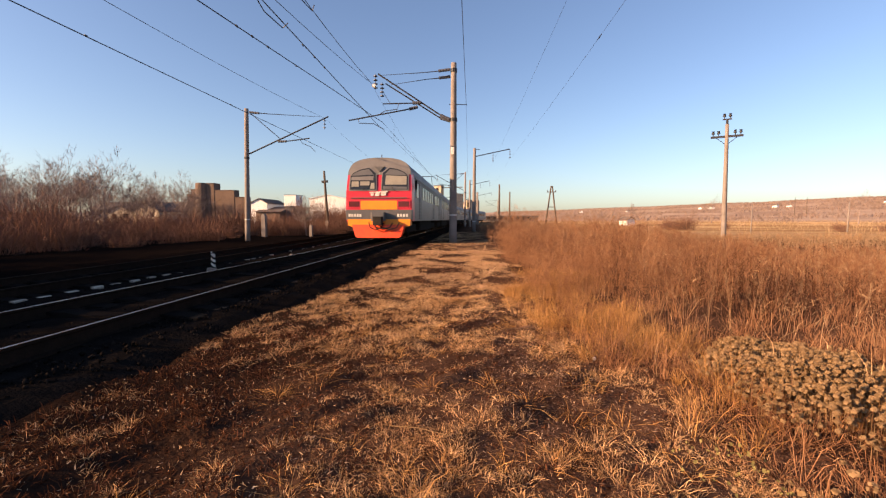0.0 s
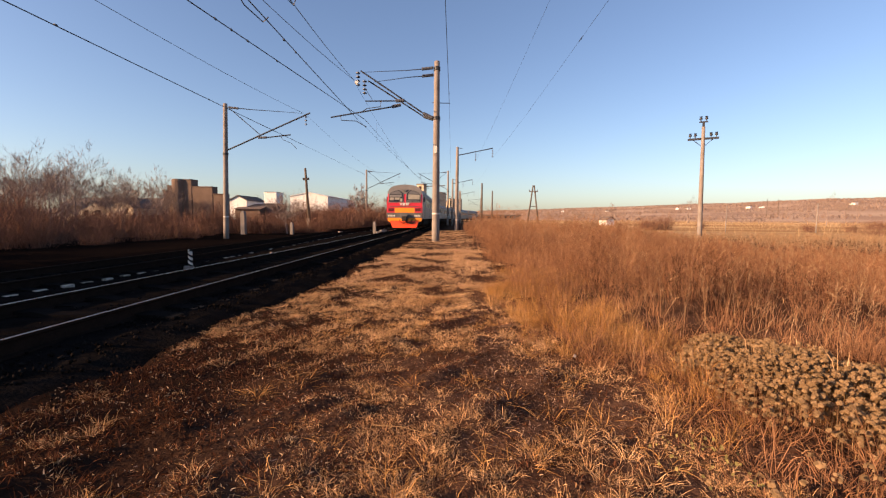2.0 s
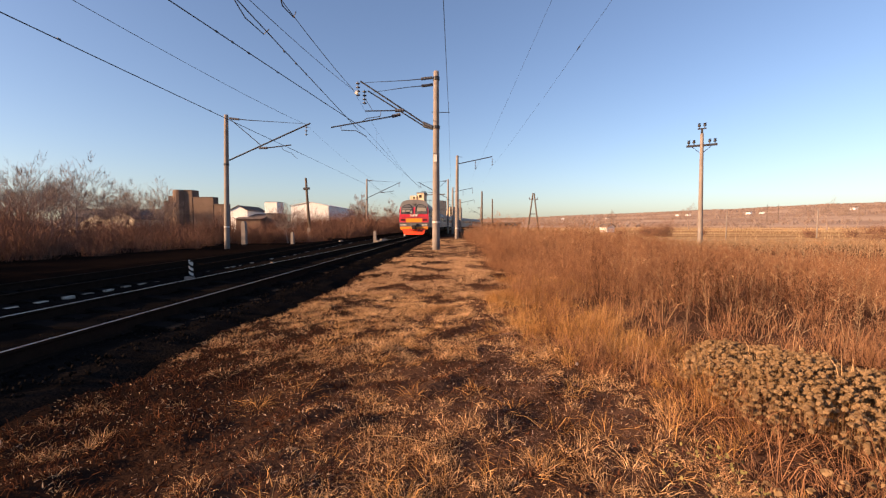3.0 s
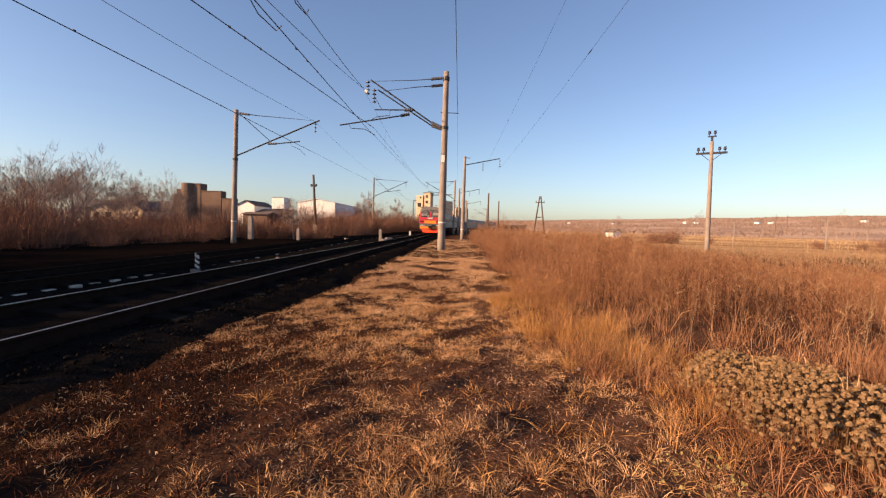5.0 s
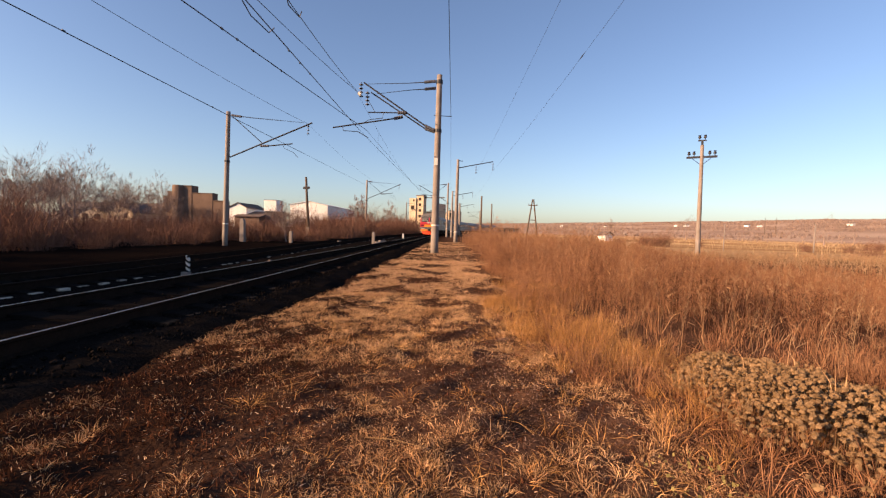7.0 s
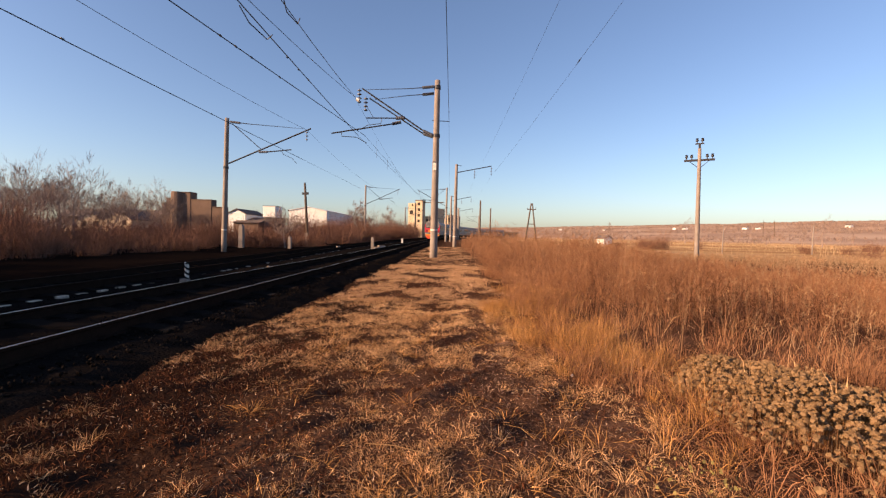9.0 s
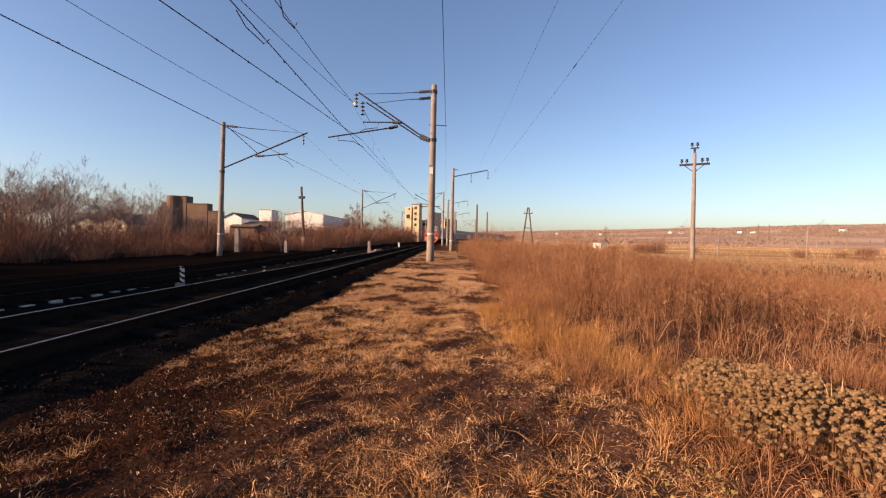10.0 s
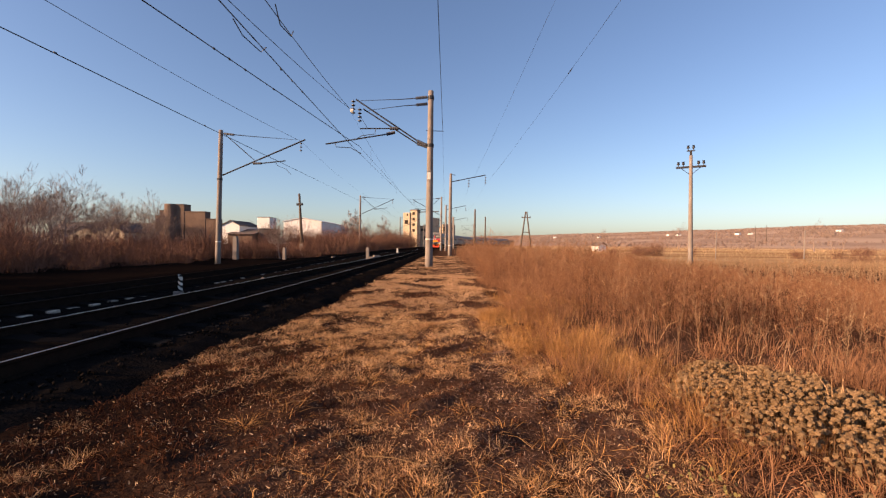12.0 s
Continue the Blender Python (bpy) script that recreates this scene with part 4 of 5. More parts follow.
# ---- bare bushes and trees ----
def bush_mesh(name, h, spread, n, width):
    base = np.random.normal(0, 0.6 * spread, (n, 3))
    base[:, 2] = -0.1
    way = np.stack([np.random.normal(0, 0.36, n), np.random.normal(0, 0.36, n), np.random.uniform(0.7, 1.2, n)], 1)
    ln = h * np.random.uniform(0.35, 1.05, n)
    sets = [blades(base, way, ln, np.full(n, width * 1.0), np.random.uniform(0, 0.15, n))]
    wn_ = way / np.linalg.norm(way, axis=1)[:, None]
    for k in range(4):
        at = base + wn_ * (ln * np.random.uniform(0.25, 0.95, n))[:, None]
        w2 = wn_ + np.random.normal(0, 0.45, (n, 3))
        w2[:, 2] = np.abs(w2[:, 2])
        sets.append(blades(at, w2, h * np.random.uniform(0.12, 0.34, n), np.full(n, width * 0.65), np.random.uniform(0, 0.2, n)))
    v, t = merge(sets)
    return soup(name, v, t, TWIG)


def ring_of(mesh_list, name, label, category, group, spots):
    for i, (x, y, sc, turn) in enumerate(spots):
        ob = tagged(new(name, mesh_list[i % len(mesh_list)]), label, category, group)
        ob.matrix_basis = pose(x, y, float(ground_z(x, y)), 0, 0, turn) @ Matrix.Diagonal((sc, sc, sc * (0.85 + 0.3 * ((i * 37) % 10) / 10), 1))


bushes = [bush_mesh("bare_bush", 2.6, 1.0, 165, 0.02), bush_mesh("bare_bush", 2.2, 1.35, 185, 0.019), bush_mesh("bare_bush", 3.1, 0.85, 150, 0.021)]
rnd = random.Random(4)
spots = []
for i in range(130):
    y = 8 + 122 * (i + rnd.random()) / 130
    x = (-19.5 - rnd.random() * 9.0) if y < 45 else (-15.0 - rnd.random() * 12)
    if y > 95:
        x += (y - 95) * 0.06
    low = 14 < y < 62
    spots.append((x, y, rnd.uniform(0.5, 0.85) if low else rnd.uniform(1.2, 1.9), rnd.uniform(0, 360)))
for i in range(110):
    y = 16 + rnd.random() * 44
    x = -24 - rnd.random() * 22
    spots.append((x, y, rnd.uniform(0.7, 1.05) if x > -1.03 * y else rnd.uniform(1.0, 1.6), rnd.uniform(0, 360)))
for i in range(34):
    spots.append((-24 + rnd.random() * 10, 128 + rnd.random() * 58, rnd.uniform(1.7, 2.6), rnd.uniform(0, 360)))
for x, y, sc in ((-20.2, 43, 1.0), (-19.2, 42.5, 0.8), (-18.4, 43.5, 0.85), (-21.4, 42.5, 1.05), (-22.6, 43, 1.1), (-17.4, 44, 0.75), (-19.8, 45.5, 1.0), (-23.8, 42, 1.1), (-25, 41, 1.1), (-16.6, 46, 0.7)):
    spots.append((x, y, sc, x * 77 % 360))
for x, y, sc in ((-25.2, 24, 1.05), (-26.6, 26, 1.1), (-24.6, 25.6, 0.95), (-28.4, 27.5, 1.15), (-27.2, 24.6, 1.05), (-24, 28, 0.8), (-30, 30, 1.1), (-23.2, 21.4, 0.95)):
    spots.append((x, y, sc, x * 77 % 360))
ring_of(bushes, "bare_bush", "bare red-brown bush along the railway", "bush", "bushes along the railway", spots)


field_spots = [(24.2, 54, 0.8), (25.4, 56, 0.9), (26.6, 55, 0.85), (27.4, 58, 0.7), (23, 60, 0.65), (21, 66, 0.6), (18.5, 68, 0.55), (28.5, 66, 0.6), (34, 60, 0.5), (38, 47, 0.45), (34.8, 36.5, 0.6), (37, 36, 0.5),
               (45, 50, 0.55), (50, 62, 0.6), (56, 58, 0.6), (62, 66, 0.7), (70, 72, 0.75)]
ring_of(bushes, "bare_bush", "low bare brown bush in the dry field", "bush", "bushes in the field", [(x, y, sc, x * 77 % 360) for x, y, sc in field_spots])


def thicket():
    """The dense growth along the line that goes on beside and behind the place where the camera stands."""
    n = 7000
    x, y = np.random.uniform(-17.5, -13.5, n), np.random.uniform(-30, 10.5, n)
    h = (3.35 + 0.8 * fbm(y * 0.9, x) + 0.8 * fbm(y * 2.7, x * 0.8) + 2.0 * np.exp(-((y + 4.2) / 3.2) ** 2) + 1.0 * np.clip(y / 3, 0, 1)) * np.random.uniform(0.6, 1.08, n)
    h = np.minimum(h, 4.25)
    p = np.stack([x, y, ground_z(x, y) - 0.1], 1)
    way = np.stack([np.random.normal(0, 0.16, n), np.random.normal(0, 0.16, n), np.ones(n)], 1)
    sets = [blades(p, way, h, np.full(n, 0.035), np.random.uniform(0, 0.1, n))]
    for k in range(5):
        at = p + way * (h * np.random.uniform(0.3, 0.95, n))[:, None]
        sets.append(blades(at, np.random.normal(0, 0.5, (n, 3)) + (0, 0, 0.9), h * np.random.uniform(0.12, 0.3, n), np.full(n, 0.028), np.random.uniform(0, 0.2, n)))
    v, t = merge(sets)
    tagged(new("thicket", soup("thicket", v, t, TWIG)), "dense bare brown thicket along the railway", "bushes", kind="stuff")


thicket()


def tree_meshes(h, seed, limbs=5, spread=0.6, twig=0.02):
    r = random.Random(seed)
    wood, tips = Build(), []

    def grow(p, d, ln, rad, level):
        pts, rs = [p], [rad]
        for k in range(3):
            d = (d + Vector((r.gauss(0, 0.12), r.gauss(0, 0.12), r.gauss(0.04, 0.06)))).normalized()
            p = p + d * ln / 3
            pts.append(p)
            rs.append(rad * (1 - 0.22 * (k + 1)))
        wood.tube(pts if level < 3 else pts[::3], rs if level < 3 else rs[::3], (7, 6, 4, 3, 3)[level], False)
        if level >= 4:
            tips.append((pts[1], pts[-1], d))
            return
        for k in range(limbs if level == 0 else r.choice((3, 4)) if level < 3 else 2):
            q = pts[1].lerp(pts[-1], r.uniform(0.1, 1.0))
            side = Vector((r.gauss(0, 1), r.gauss(0, 1), r.gauss(0.25, 0.4))).normalized()
            grow(q, (d * 0.75 + side * spread).normalized(), ln * r.uniform(0.5, 0.75), rs[-1] * r.uniform(0.55, 0.8), level + 1)
        grow(pts[-1], d, ln * 0.65, rs[-1] * 0.8, level + 1)

    grow(Vector((0, 0, -0.3)), Vector((0, 0, 1)), h * 0.38, h * 0.02, 0)
    n = len(tips) * 4
    p = np.array([tuple(a.lerp(b, r.random())) for a, b, _ in tips for _ in range(4)])
    w = np.array([tuple(d + Vector((r.gauss(0, 0.4), r.gauss(0, 0.4), r.gauss(0.35, 0.35)))) for _, _, d in tips for _ in range(4)])
    v, t = blades(p, w, np.random.uniform(0.03, 0.09, n) * h, np.full(n, twig), np.random.uniform(0, 0.15, n))
    return wood.mesh("trunk", BARK), soup("crown", v, t, BARK)


tree_kinds = [tree_meshes(9.5, 11), tree_meshes(8.5, 12, 6, 0.8), tree_meshes(9.5, 15, 4, 0.55), tree_meshes(10.0, 21, 5, 0.5, 0.05)]
# trees: x, y, size, turn, kind
near_trees = [(-39.5, 38, 1.02, 200, 1), (-41.8, 41, 1.1, 75, 2), (-37.6, 42, 1.08, 15, 2), (-41.5, 44.5, 1.0, 140, 0), (-33.5, 41, 0.85, 260, 1), (-32.5, 34, 0.78, 0, 2), (-36.5, 35, 0.72, 100, 1), (-41, 42, 0.75, 40, 2), (-39, 46.5, 0.7, 210, 1), (-37, 47.5, 0.7, 80, 0), (-35, 49.5, 0.72, 300, 2),
              (-36, 53, 0.7, 150, 1), (-45, 50, 1, 20, 0), (-50, 54, 1, 200, 2), (-29, 26, 0.7, 60, 1), (-38, 55.5, 0.95, 10, 0), (-43.5, 56.5, 0.9, 10, 1),
              (-44, 38.5, 0.95, 20, 0), (-48, 42, 1, 120, 1), (-54, 46, 1, 220, 2), (-60, 52, 1.1, 320, 0), (-46, 46, 0.8, 33, 2), (-51, 50, 0.85, 133, 2)]
more_trees = [(-44, 47.5, 0.75, 233, 0), (-40.5, 50, 0.8, 20, 2), (-57, 55, 0.95, 60, 2)]
far_trees = [(-52, 58, 1, 10, 2), (-47.5, 59, 0.95, 70, 0), (-43, 58, 1, 170, 2), (-49.5, 62, 1, 270, 1), (-56, 60, 1, 30, 0), (-62, 64, 1, 90, 2),
             (-25.5, 64, 0.75, 10, 1), (-23, 62, 0.6, 130, 0), (-28.6, 130, 1.2, 40, 3), (-26.6, 131, 1.25, 90, 3), (-20.6, 142, 1.15, 10, 3), (-31.5, 128, 0.9, 250, 3),
             (-31, 90, 0.7, 20, 1), (-64, 60, 1, 10, 2), (-38.5, 57, 0.85, 310, 2)]
field_trees = [(70, 190, 1.2, 0, 1), (95, 150, 0.5, 60, 2), (104, 150, 0.5, 60, 1), (112, 156, 0.55, 10, 2), (120, 150, 0.6, 10, 0), (108, 128, 1.15, 0, 2),
               (190, 215, 1.5, 0, 2), (196, 215, 1.5, 90, 2), (20.3, 67, 0.45, 0, 1), (94, 176, 1.3, 0, 2), (-16.9, 43.5, 0.46, 130, 3)]
for x, y, sc, turn, k in near_trees + more_trees + far_trees + field_trees:
    t = thing("bare_tree", "leafless grey-brown tree with fine twigs", "tree", "bare trees", m=pose(x, y, float(ground_z(x, y)) - 0.2, 0, 0, turn) @ Matrix.Scale(sc, 4))
    part("trunk", tree_kinds[k][0], BARK, t)
    part("crown", tree_kinds[k][1], BARK, t)


# ---- grass and weeds ----
def scatter(n, x0, x1, y0, y1, keep):
    x, y = np.random.uniform(x0, x1, n), np.random.uniform(y0, y1, n)
    k = keep(x, y)
    return x[k], y[k]


def edge(y):
    """Where the tall growth begins to the right of the trodden strip."""
    return 0.85 + 0.35 * np.sin(y * 0.8) + 0.55 * np.exp(-(y - 2.5) ** 2 / 4) + 0.2 * np.sin(y * 2.3 + 1)


def tufts(name, label, material, x, y, per, h, w, lean, category="grass", wide=0.05):
    n = len(x) * per
    cx, cy = np.repeat(x, per), np.repeat(y, per)
    size = np.repeat(np.random.uniform(0.5, 1.3, len(x)), per)
    a = np.random.uniform(0, 2 * np.pi, n)
    rr = np.abs(np.random.normal(0, wide, n)) * size
    px, py = cx + rr * np.cos(a), cy + rr * np.sin(a)
    p = np.stack([px, py, ground_z(px, py) - 0.01], 1)
    tilt = np.abs(np.random.normal(lean, lean * 0.6, n))
    a = a + np.random.normal(0, 0.9, n)
    way = np.stack([np.cos(a) * tilt, np.sin(a) * tilt, np.ones(n)], 1)
    v, t = blades(p, way, h * size * np.random.uniform(0.4, 1.1, n), w * np.random.uniform(0.6, 1.4, n), np.random.uniform(0.05, 0.5, n))
    return tagged(new(name, soup(name, v, t, material)), label, category, kind="stuff")


def rnd_under(p):
    return np.random.uniform(0, 1, len(p)) < p


def bare(x, y):
    """How worn the earth is: a footpath along the tall growth and the darker ground beside the track."""
    path = np.exp(-((x - 0.62 - 0.12 * np.sin(y * 0.9)) / 0.38) ** 2 - ((y - 4.4) / 1.5) ** 2)
    trackside = np.clip((-0.25 - x) / 1.3, 0, 1) * np.clip((6.2 - y) / 2.4, 0, 1)
    return np.clip(0.78 * path + 0.9 * trackside, 0, 1)


strip = lambda x, y: (x > verge(y) + np.random.normal(-0.05, 0.1, len(x))) & (x < edge(y) + 0.3)
clump = lambda x, y: fbm(x * 3.1 + 5, y * 2.7) + 0.5 * fbm(x * 7, y * 8) > np.random.uniform(-0.7, 0.9, len(x)) + 1.1 * bare(x, y)
# a thin felt of dead leaves and stalks over the earth
x, y = scatter(11000, -3.1, 2.4, 0.9, 12, strip)
tufts("dark_litter", "dark dead leaves and stalks lying on the earth", DARK_LITTER, x, y, 9, 0.06, 0.007, 1.8, "litter")
x, y = scatter(2600, -2.8, 1.2, 0.9, 5.0, lambda x, y: strip(x, y) & rnd_under(np.clip(-0.1 - x * 0.45, 0.06, 1)))
tufts("dark_stubble", "dark red-brown stubble standing in the earth", DARK_LITTER, x, y, 9, 0.085, 0.005, 0.8, "grass", 0.04)
x, y = scatter(13000, -2.9, 1.6, 0.9, 8, lambda x, y: strip(x, y) & rnd_under(np.clip(0.55 - 0.45 * x, 0.25, 1)))
tufts("straw_bits", "scattered pale bits of broken straw", STRAW_BIT, x, y, 2, 0.036, 0.0062, 1.4, "litter", 0.08)
x, y = scatter(5200, -0.2, 1.6, 2.2, 7.0, lambda x, y: strip(x, y) & rnd_under(np.exp(-((x - 0.62) / 0.5) ** 2 - ((y - 4.2) / 1.8) ** 2)))
tufts("path_litter", "grey-brown trampled litter on the worn path", PATH_LITTER, x, y, 10, 0.04, 0.006, 1.9, "litter", 0.07)
# low grass, thick where it has not been worn off
x, y = scatter(4400, -3.0, 2.4, 0.9, 7.5, lambda x, y: strip(x, y) & clump(x, y))
tufts("short_grass", "short dry straw-coloured grass on the trodden strip", SHORT_GRASS, x, y, 14, 0.05, 0.003, 1.3)
# small tufts that stand out of it and shade one another
uneven = lambda x, y: 0.8 * fbm(x * 9.1 + 1.7, y * 8.3) + 0.6 * fbm(x * 17 + 4, y * 15.1) + 0.8 * fbm(x * 2.9 + 4, y * 2.3 + 1)
x, y = scatter(5200, -2.8, 1.6, 0.95, 4.4, lambda x, y: strip(x, y) & (uneven(x, y) > np.random.uniform(-0.05, 0.75, len(x))) & rnd_under(1 - 0.93 * bare(x, y)))
tufts("golden_tuft", "small tufts of fine pale bent grass", SHORT_GRASS, x, y, 24, 0.064, 0.0024, 1.1, "grass", 0.035)
x, y = scatter(360, -2.8, 1.6, 0.95, 4.4, lambda x, y: strip(x, y) & (uneven(x, y) > 0.1) & rnd_under(1 - 0.9 * bare(x, y)))
tufts("golden_tuft", "rounded tufts of taller golden bent grass", SHORT_GRASS, x, y, 52, 0.095, 0.0023, 0.85, "grass", 0.034)
x, y = scatter(6200, -2.8, 1.5, 4.0, 8.5, lambda x, y: strip(x, y) & (uneven(x, y) > np.random.uniform(-0.35, 0.45, len(x))) & rnd_under(1 - 0.95 * bare(x, y)))
tufts("golden_tuft", "small tufts of pale bent grass in the middle of the strip", SHORT_GRASS, x, y, 24, 0.10, 0.0032, 0.95, "grass", 0.038)
x, y = scatter(3600, -2.8, 1.5, 8, 18, lambda x, y: strip(x, y) & (fbm(x * 3.3 + 1, y * 2.1) + 0.5 * fbm(x * 8, y * 6) > -0.1))
tufts("golden_tuft", "rounded tufts of fine pale grass farther on", TRODDEN, x, y, 24, 0.12, 0.006, 0.9, "grass", 0.06)
x, y = scatter(3000, -3.0, 1.8, 16, 46, strip)
tufts("short_grass", "short dry grass farther along the strip", TRODDEN, x, y, 14, 0.07, 0.01, 1.1, "grass", 0.11)
x, y = scatter(1500, -3.0, 1.8, 6.5, 18, strip)
tufts("short_grass", "short trodden grass of the path", TRODDEN, x, y, 14, 0.045, 0.006, 1.3, "grass", 0.1)
x, y = scatter(62, -0.4, 1.0, 1.2, 2.7, strip)
tufts("golden_tuft", "thick tufts of bright golden bent grass", SHORT_GRASS, x, y, 74, 0.115, 0.0024, 0.95, "grass", 0.05)
x, y = scatter(60, -1.6, 1.2, 1.2, 6, strip)
tufts("bent_straw", "longer bent straw lying over the tufts", GOLD_GRASS, x, y, 50, 0.17, 0.003, 2.0, "grass", 0.08)
# the same growth goes on behind the place where the camera stands
x, y = scatter(2600, -2.8, 2.6, -7, 0.95, lambda x, y: strip(x, y) & (fbm(x * 3.1 + 5, y * 2.7) > np.random.uniform(-0.7, 0.9, len(x))))
tufts("short_grass", "short dry grass behind the standing place", SHORT_GRASS, x, y, 16, 0.07, 0.004, 1.1, "grass", 0.05)
x, y = scatter(1800, -2.9, 1.6, -7, 0.95, strip)
tufts("dark_litter", "dark dead leaves lying on the earth behind", DARK_LITTER, x, y, 8, 0.06, 0.008, 1.8, "litter", 0.07)
# golden grass in lobes along the edge of the weeds
lobe = lambda x, y: fbm(x * 2.3 + 2, y * 2.0 + 0.6) + 0.6 * fbm(x * 5.1, y * 4.4 + 2)
gx, gy = scatter(980, 0.6, 3.6, 2.6, 10, lambda x, y: (x > edge(y) - 0.05) & (x < edge(y) + 1.35) & (lobe(x, y) > np.random.uniform(-0.7, 0.5, len(x))))
tufts("golden_grass", "knee-high golden grass at the edge of the weeds", GOLD_GRASS, gx, gy, 62, 0.36, 0.0026, 0.5, "grass", 0.07)
gx, gy = scatter(330, 0.6, 3.8, 2.4, 9, lambda x, y: (x > edge(y) - 0.15) & (x < edge(y) + 1.5))
tufts("dead_grass", "low tangled brown grass below the golden lobes", RED_WEED, gx, gy, 46, 0.3, 0.0028, 0.8, "grass", 0.1)
gx, gy = scatter(46, 0.9, 4.2, 2.8, 8, lambda x, y: (x > edge(y) + 0.1) & (x < edge(y) + 2.0))
tufts("pale_reed", "single pale straw stalks among the golden grass", SHORT_GRASS, gx, gy, 5, 0.62, 0.0045, 0.28, "grass", 0.05)
x, y = scatter(75, 1.0, 3.8, 1.5, 3.2, lambda x, y: (x > 0.45 * y + 0.1) & (fbm(x * 2.2, y * 2.2 + 9) > -0.2))
tufts("golden_grass", "thin golden grass growing through the leafy weeds", GOLD_GRASS, x, y, 36, 0.22, 0.0028, 0.55, "grass", 0.05)


def weeds(name, label, material, x, y, h, twigs, width):
    n = len(x)
    p = np.stack([x, y, ground_z(x, y) - 0.02], 1)
    way = np.stack([np.random.normal(0, 0.13, n), np.random.normal(0, 0.13, n), np.ones(n)], 1)
    ln = h * np.random.uniform(0.5, 1.15, n)
    sets = [blades(p, way, ln, width * 0.75, np.random.uniform(0, 0.12, n))]
    wu = way / np.linalg.norm(way, axis=1)[:, None]
    for k in range(twigs):
        at = p + wu * (ln * np.sqrt(np.random.uniform(0.06, 0.98, n)))[:, None]
        w2 = np.stack([np.random.normal(0, 0.6, n), np.random.normal(0, 0.6, n), np.random.uniform(0.3, 1.2, n)], 1)
        sets.append(blades(at, w2, np.random.uniform(0.06, 0.2, n) * h, width * np.random.uniform(0.6, 1.3, n), np.random.uniform(0, 0.3, n)))
    v, t = merge(sets)
    return tagged(new(name, soup(name, v, t, material)), label, "weeds", kind="stuff")


def tall(x, y):
    return (1.34 + 0.3 * np.clip((y - 7) / 6, 0, 1) * np.clip((8 - x) / 4, 0, 1) - 0.42 * np.clip((x - 3) / 8, 0, 1) - 0.1 * np.clip((x - 11) / 10, 0, 1)) * (0.82 + 0.2 * fbm(x * 1.1, y * 0.8) + 0.16 * fbm(x * 0.45 + 3, y * 0.4)) * (1 - 0.44 * np.clip((x - 0.33 * y) / 5, 0, 1)) * np.clip(0.38 + (x - edge(y)) * (0.27 + 0.6 * np.clip((y - 7) / 6, 0, 1)), 0.3, 1)


thin = lambda x, y: np.random.uniform(0, 1, len(x)) < np.clip(0.75 + 0.9 * fbm(x * 0.9 + 7, y * 0.8), 0.12, 1) * np.clip(1.25 - 0.09 * (x - 0.3 * y), 0.3, 1)
x, y = scatter(14500, 1.0, 14, 3.2, 16, lambda x, y: (x > edge(y) + 0.15) & (y > 6.7 - 0.45 * x) & (x < y * 1.25 + 1) & thin(x, y))
d = np.hypot(x, y)
weeds("tall_weeds", "dense tall red-brown dead weeds beside the strip", RED_WEED, x, y, tall(x, y), 21, 0.0017 + d * 0.00016)
x, y = scatter(22000, 0.8, 44, 14, 48, lambda x, y: (x > edge(y) + 0.1) & (x < y * 1.25 + 1) & (y < 52 - 0.9 * x) & thin(x, y))
d = np.hypot(x, y)
weeds("tall_weeds", "dense tall red-brown dead weeds farther off", RED_WEED, x, y, tall(x, y) * 1.04, 10, 0.002 + d * 0.00034)
x, y = scatter(13500, 2.5, 34, 3.0, 34, lambda x, y: (x > edge(y) + 1.6) & (np.random.uniform(0, 1, len(x)) < np.clip(0.3 + 0.09 * (x - 0.2 * y) + 0.5 * fbm(x * 0.7, y * 0.7 + 4), 0.1, 1)) & (x < y * 1.25 + 1) & (y > 5.0 - 0.35 * x))
d = np.hypot(x, y)
weeds("pale_weeds", "tan dead stalks among the weeds", PALE_WEED, x, y, tall(x, y) * 1.02, 11, 0.0019 + d * 0.00024)
xd, yd = scatter(3600, 1.6, 11, -7, 5, lambda x, y: (x > edge(y) + 0.6) & (x > y * 1.25 + 1.6) & thin(x, y))
weeds("tall_weeds", "red-brown dead weeds beyond the standing place", RED_WEED, xd, yd, 0.75 + 0.2 * fbm(xd, yd), 8, 0.004 + xd * 0)
x, y = scatter(150, 1.6, 9, 3.6, 12, lambda x, y: (x > edge(y) + 0.3) & (x < y * 1.25))
xd, yd = scatter(2600, 2.0, 7, 4.6, 9.5, lambda x, y: (x > edge(y) + 0.7) & (fbm(x * 1.4 + 1, y * 1.1 + 3) > 0.25))
weeds("dark_weeds", "dark red dead stalks standing in patches", DARK_LITTER, xd, yd, tall(xd, yd) * 0.95, 10, 0.003 + xd * 0)
weeds("pale_stalks", "single pale straw stalks rising out of the weeds", SHORT_GRASS, x, y, tall(x, y) * 1.05, 2, 0.0035 + x * 0)


x, y = scatter(46000, 6, 330, 24, 400, lambda x, y: (x > y * 0.12 + 3) & (x < y * 1.15) & (np.hypot(x, y) < 420) & (np.random.uniform(0, 1, len(x)) < 60 / np.hypot(x, y) + 0.15))
d = np.hypot(x, y)
weeds("field_grass", "pale standing straw in the open field", FIELD_GRASS, x, y, 0.3 + 0.12 * fbm(x * 0.05, y * 0.12), 3, 0.006 + d * 0.0008)


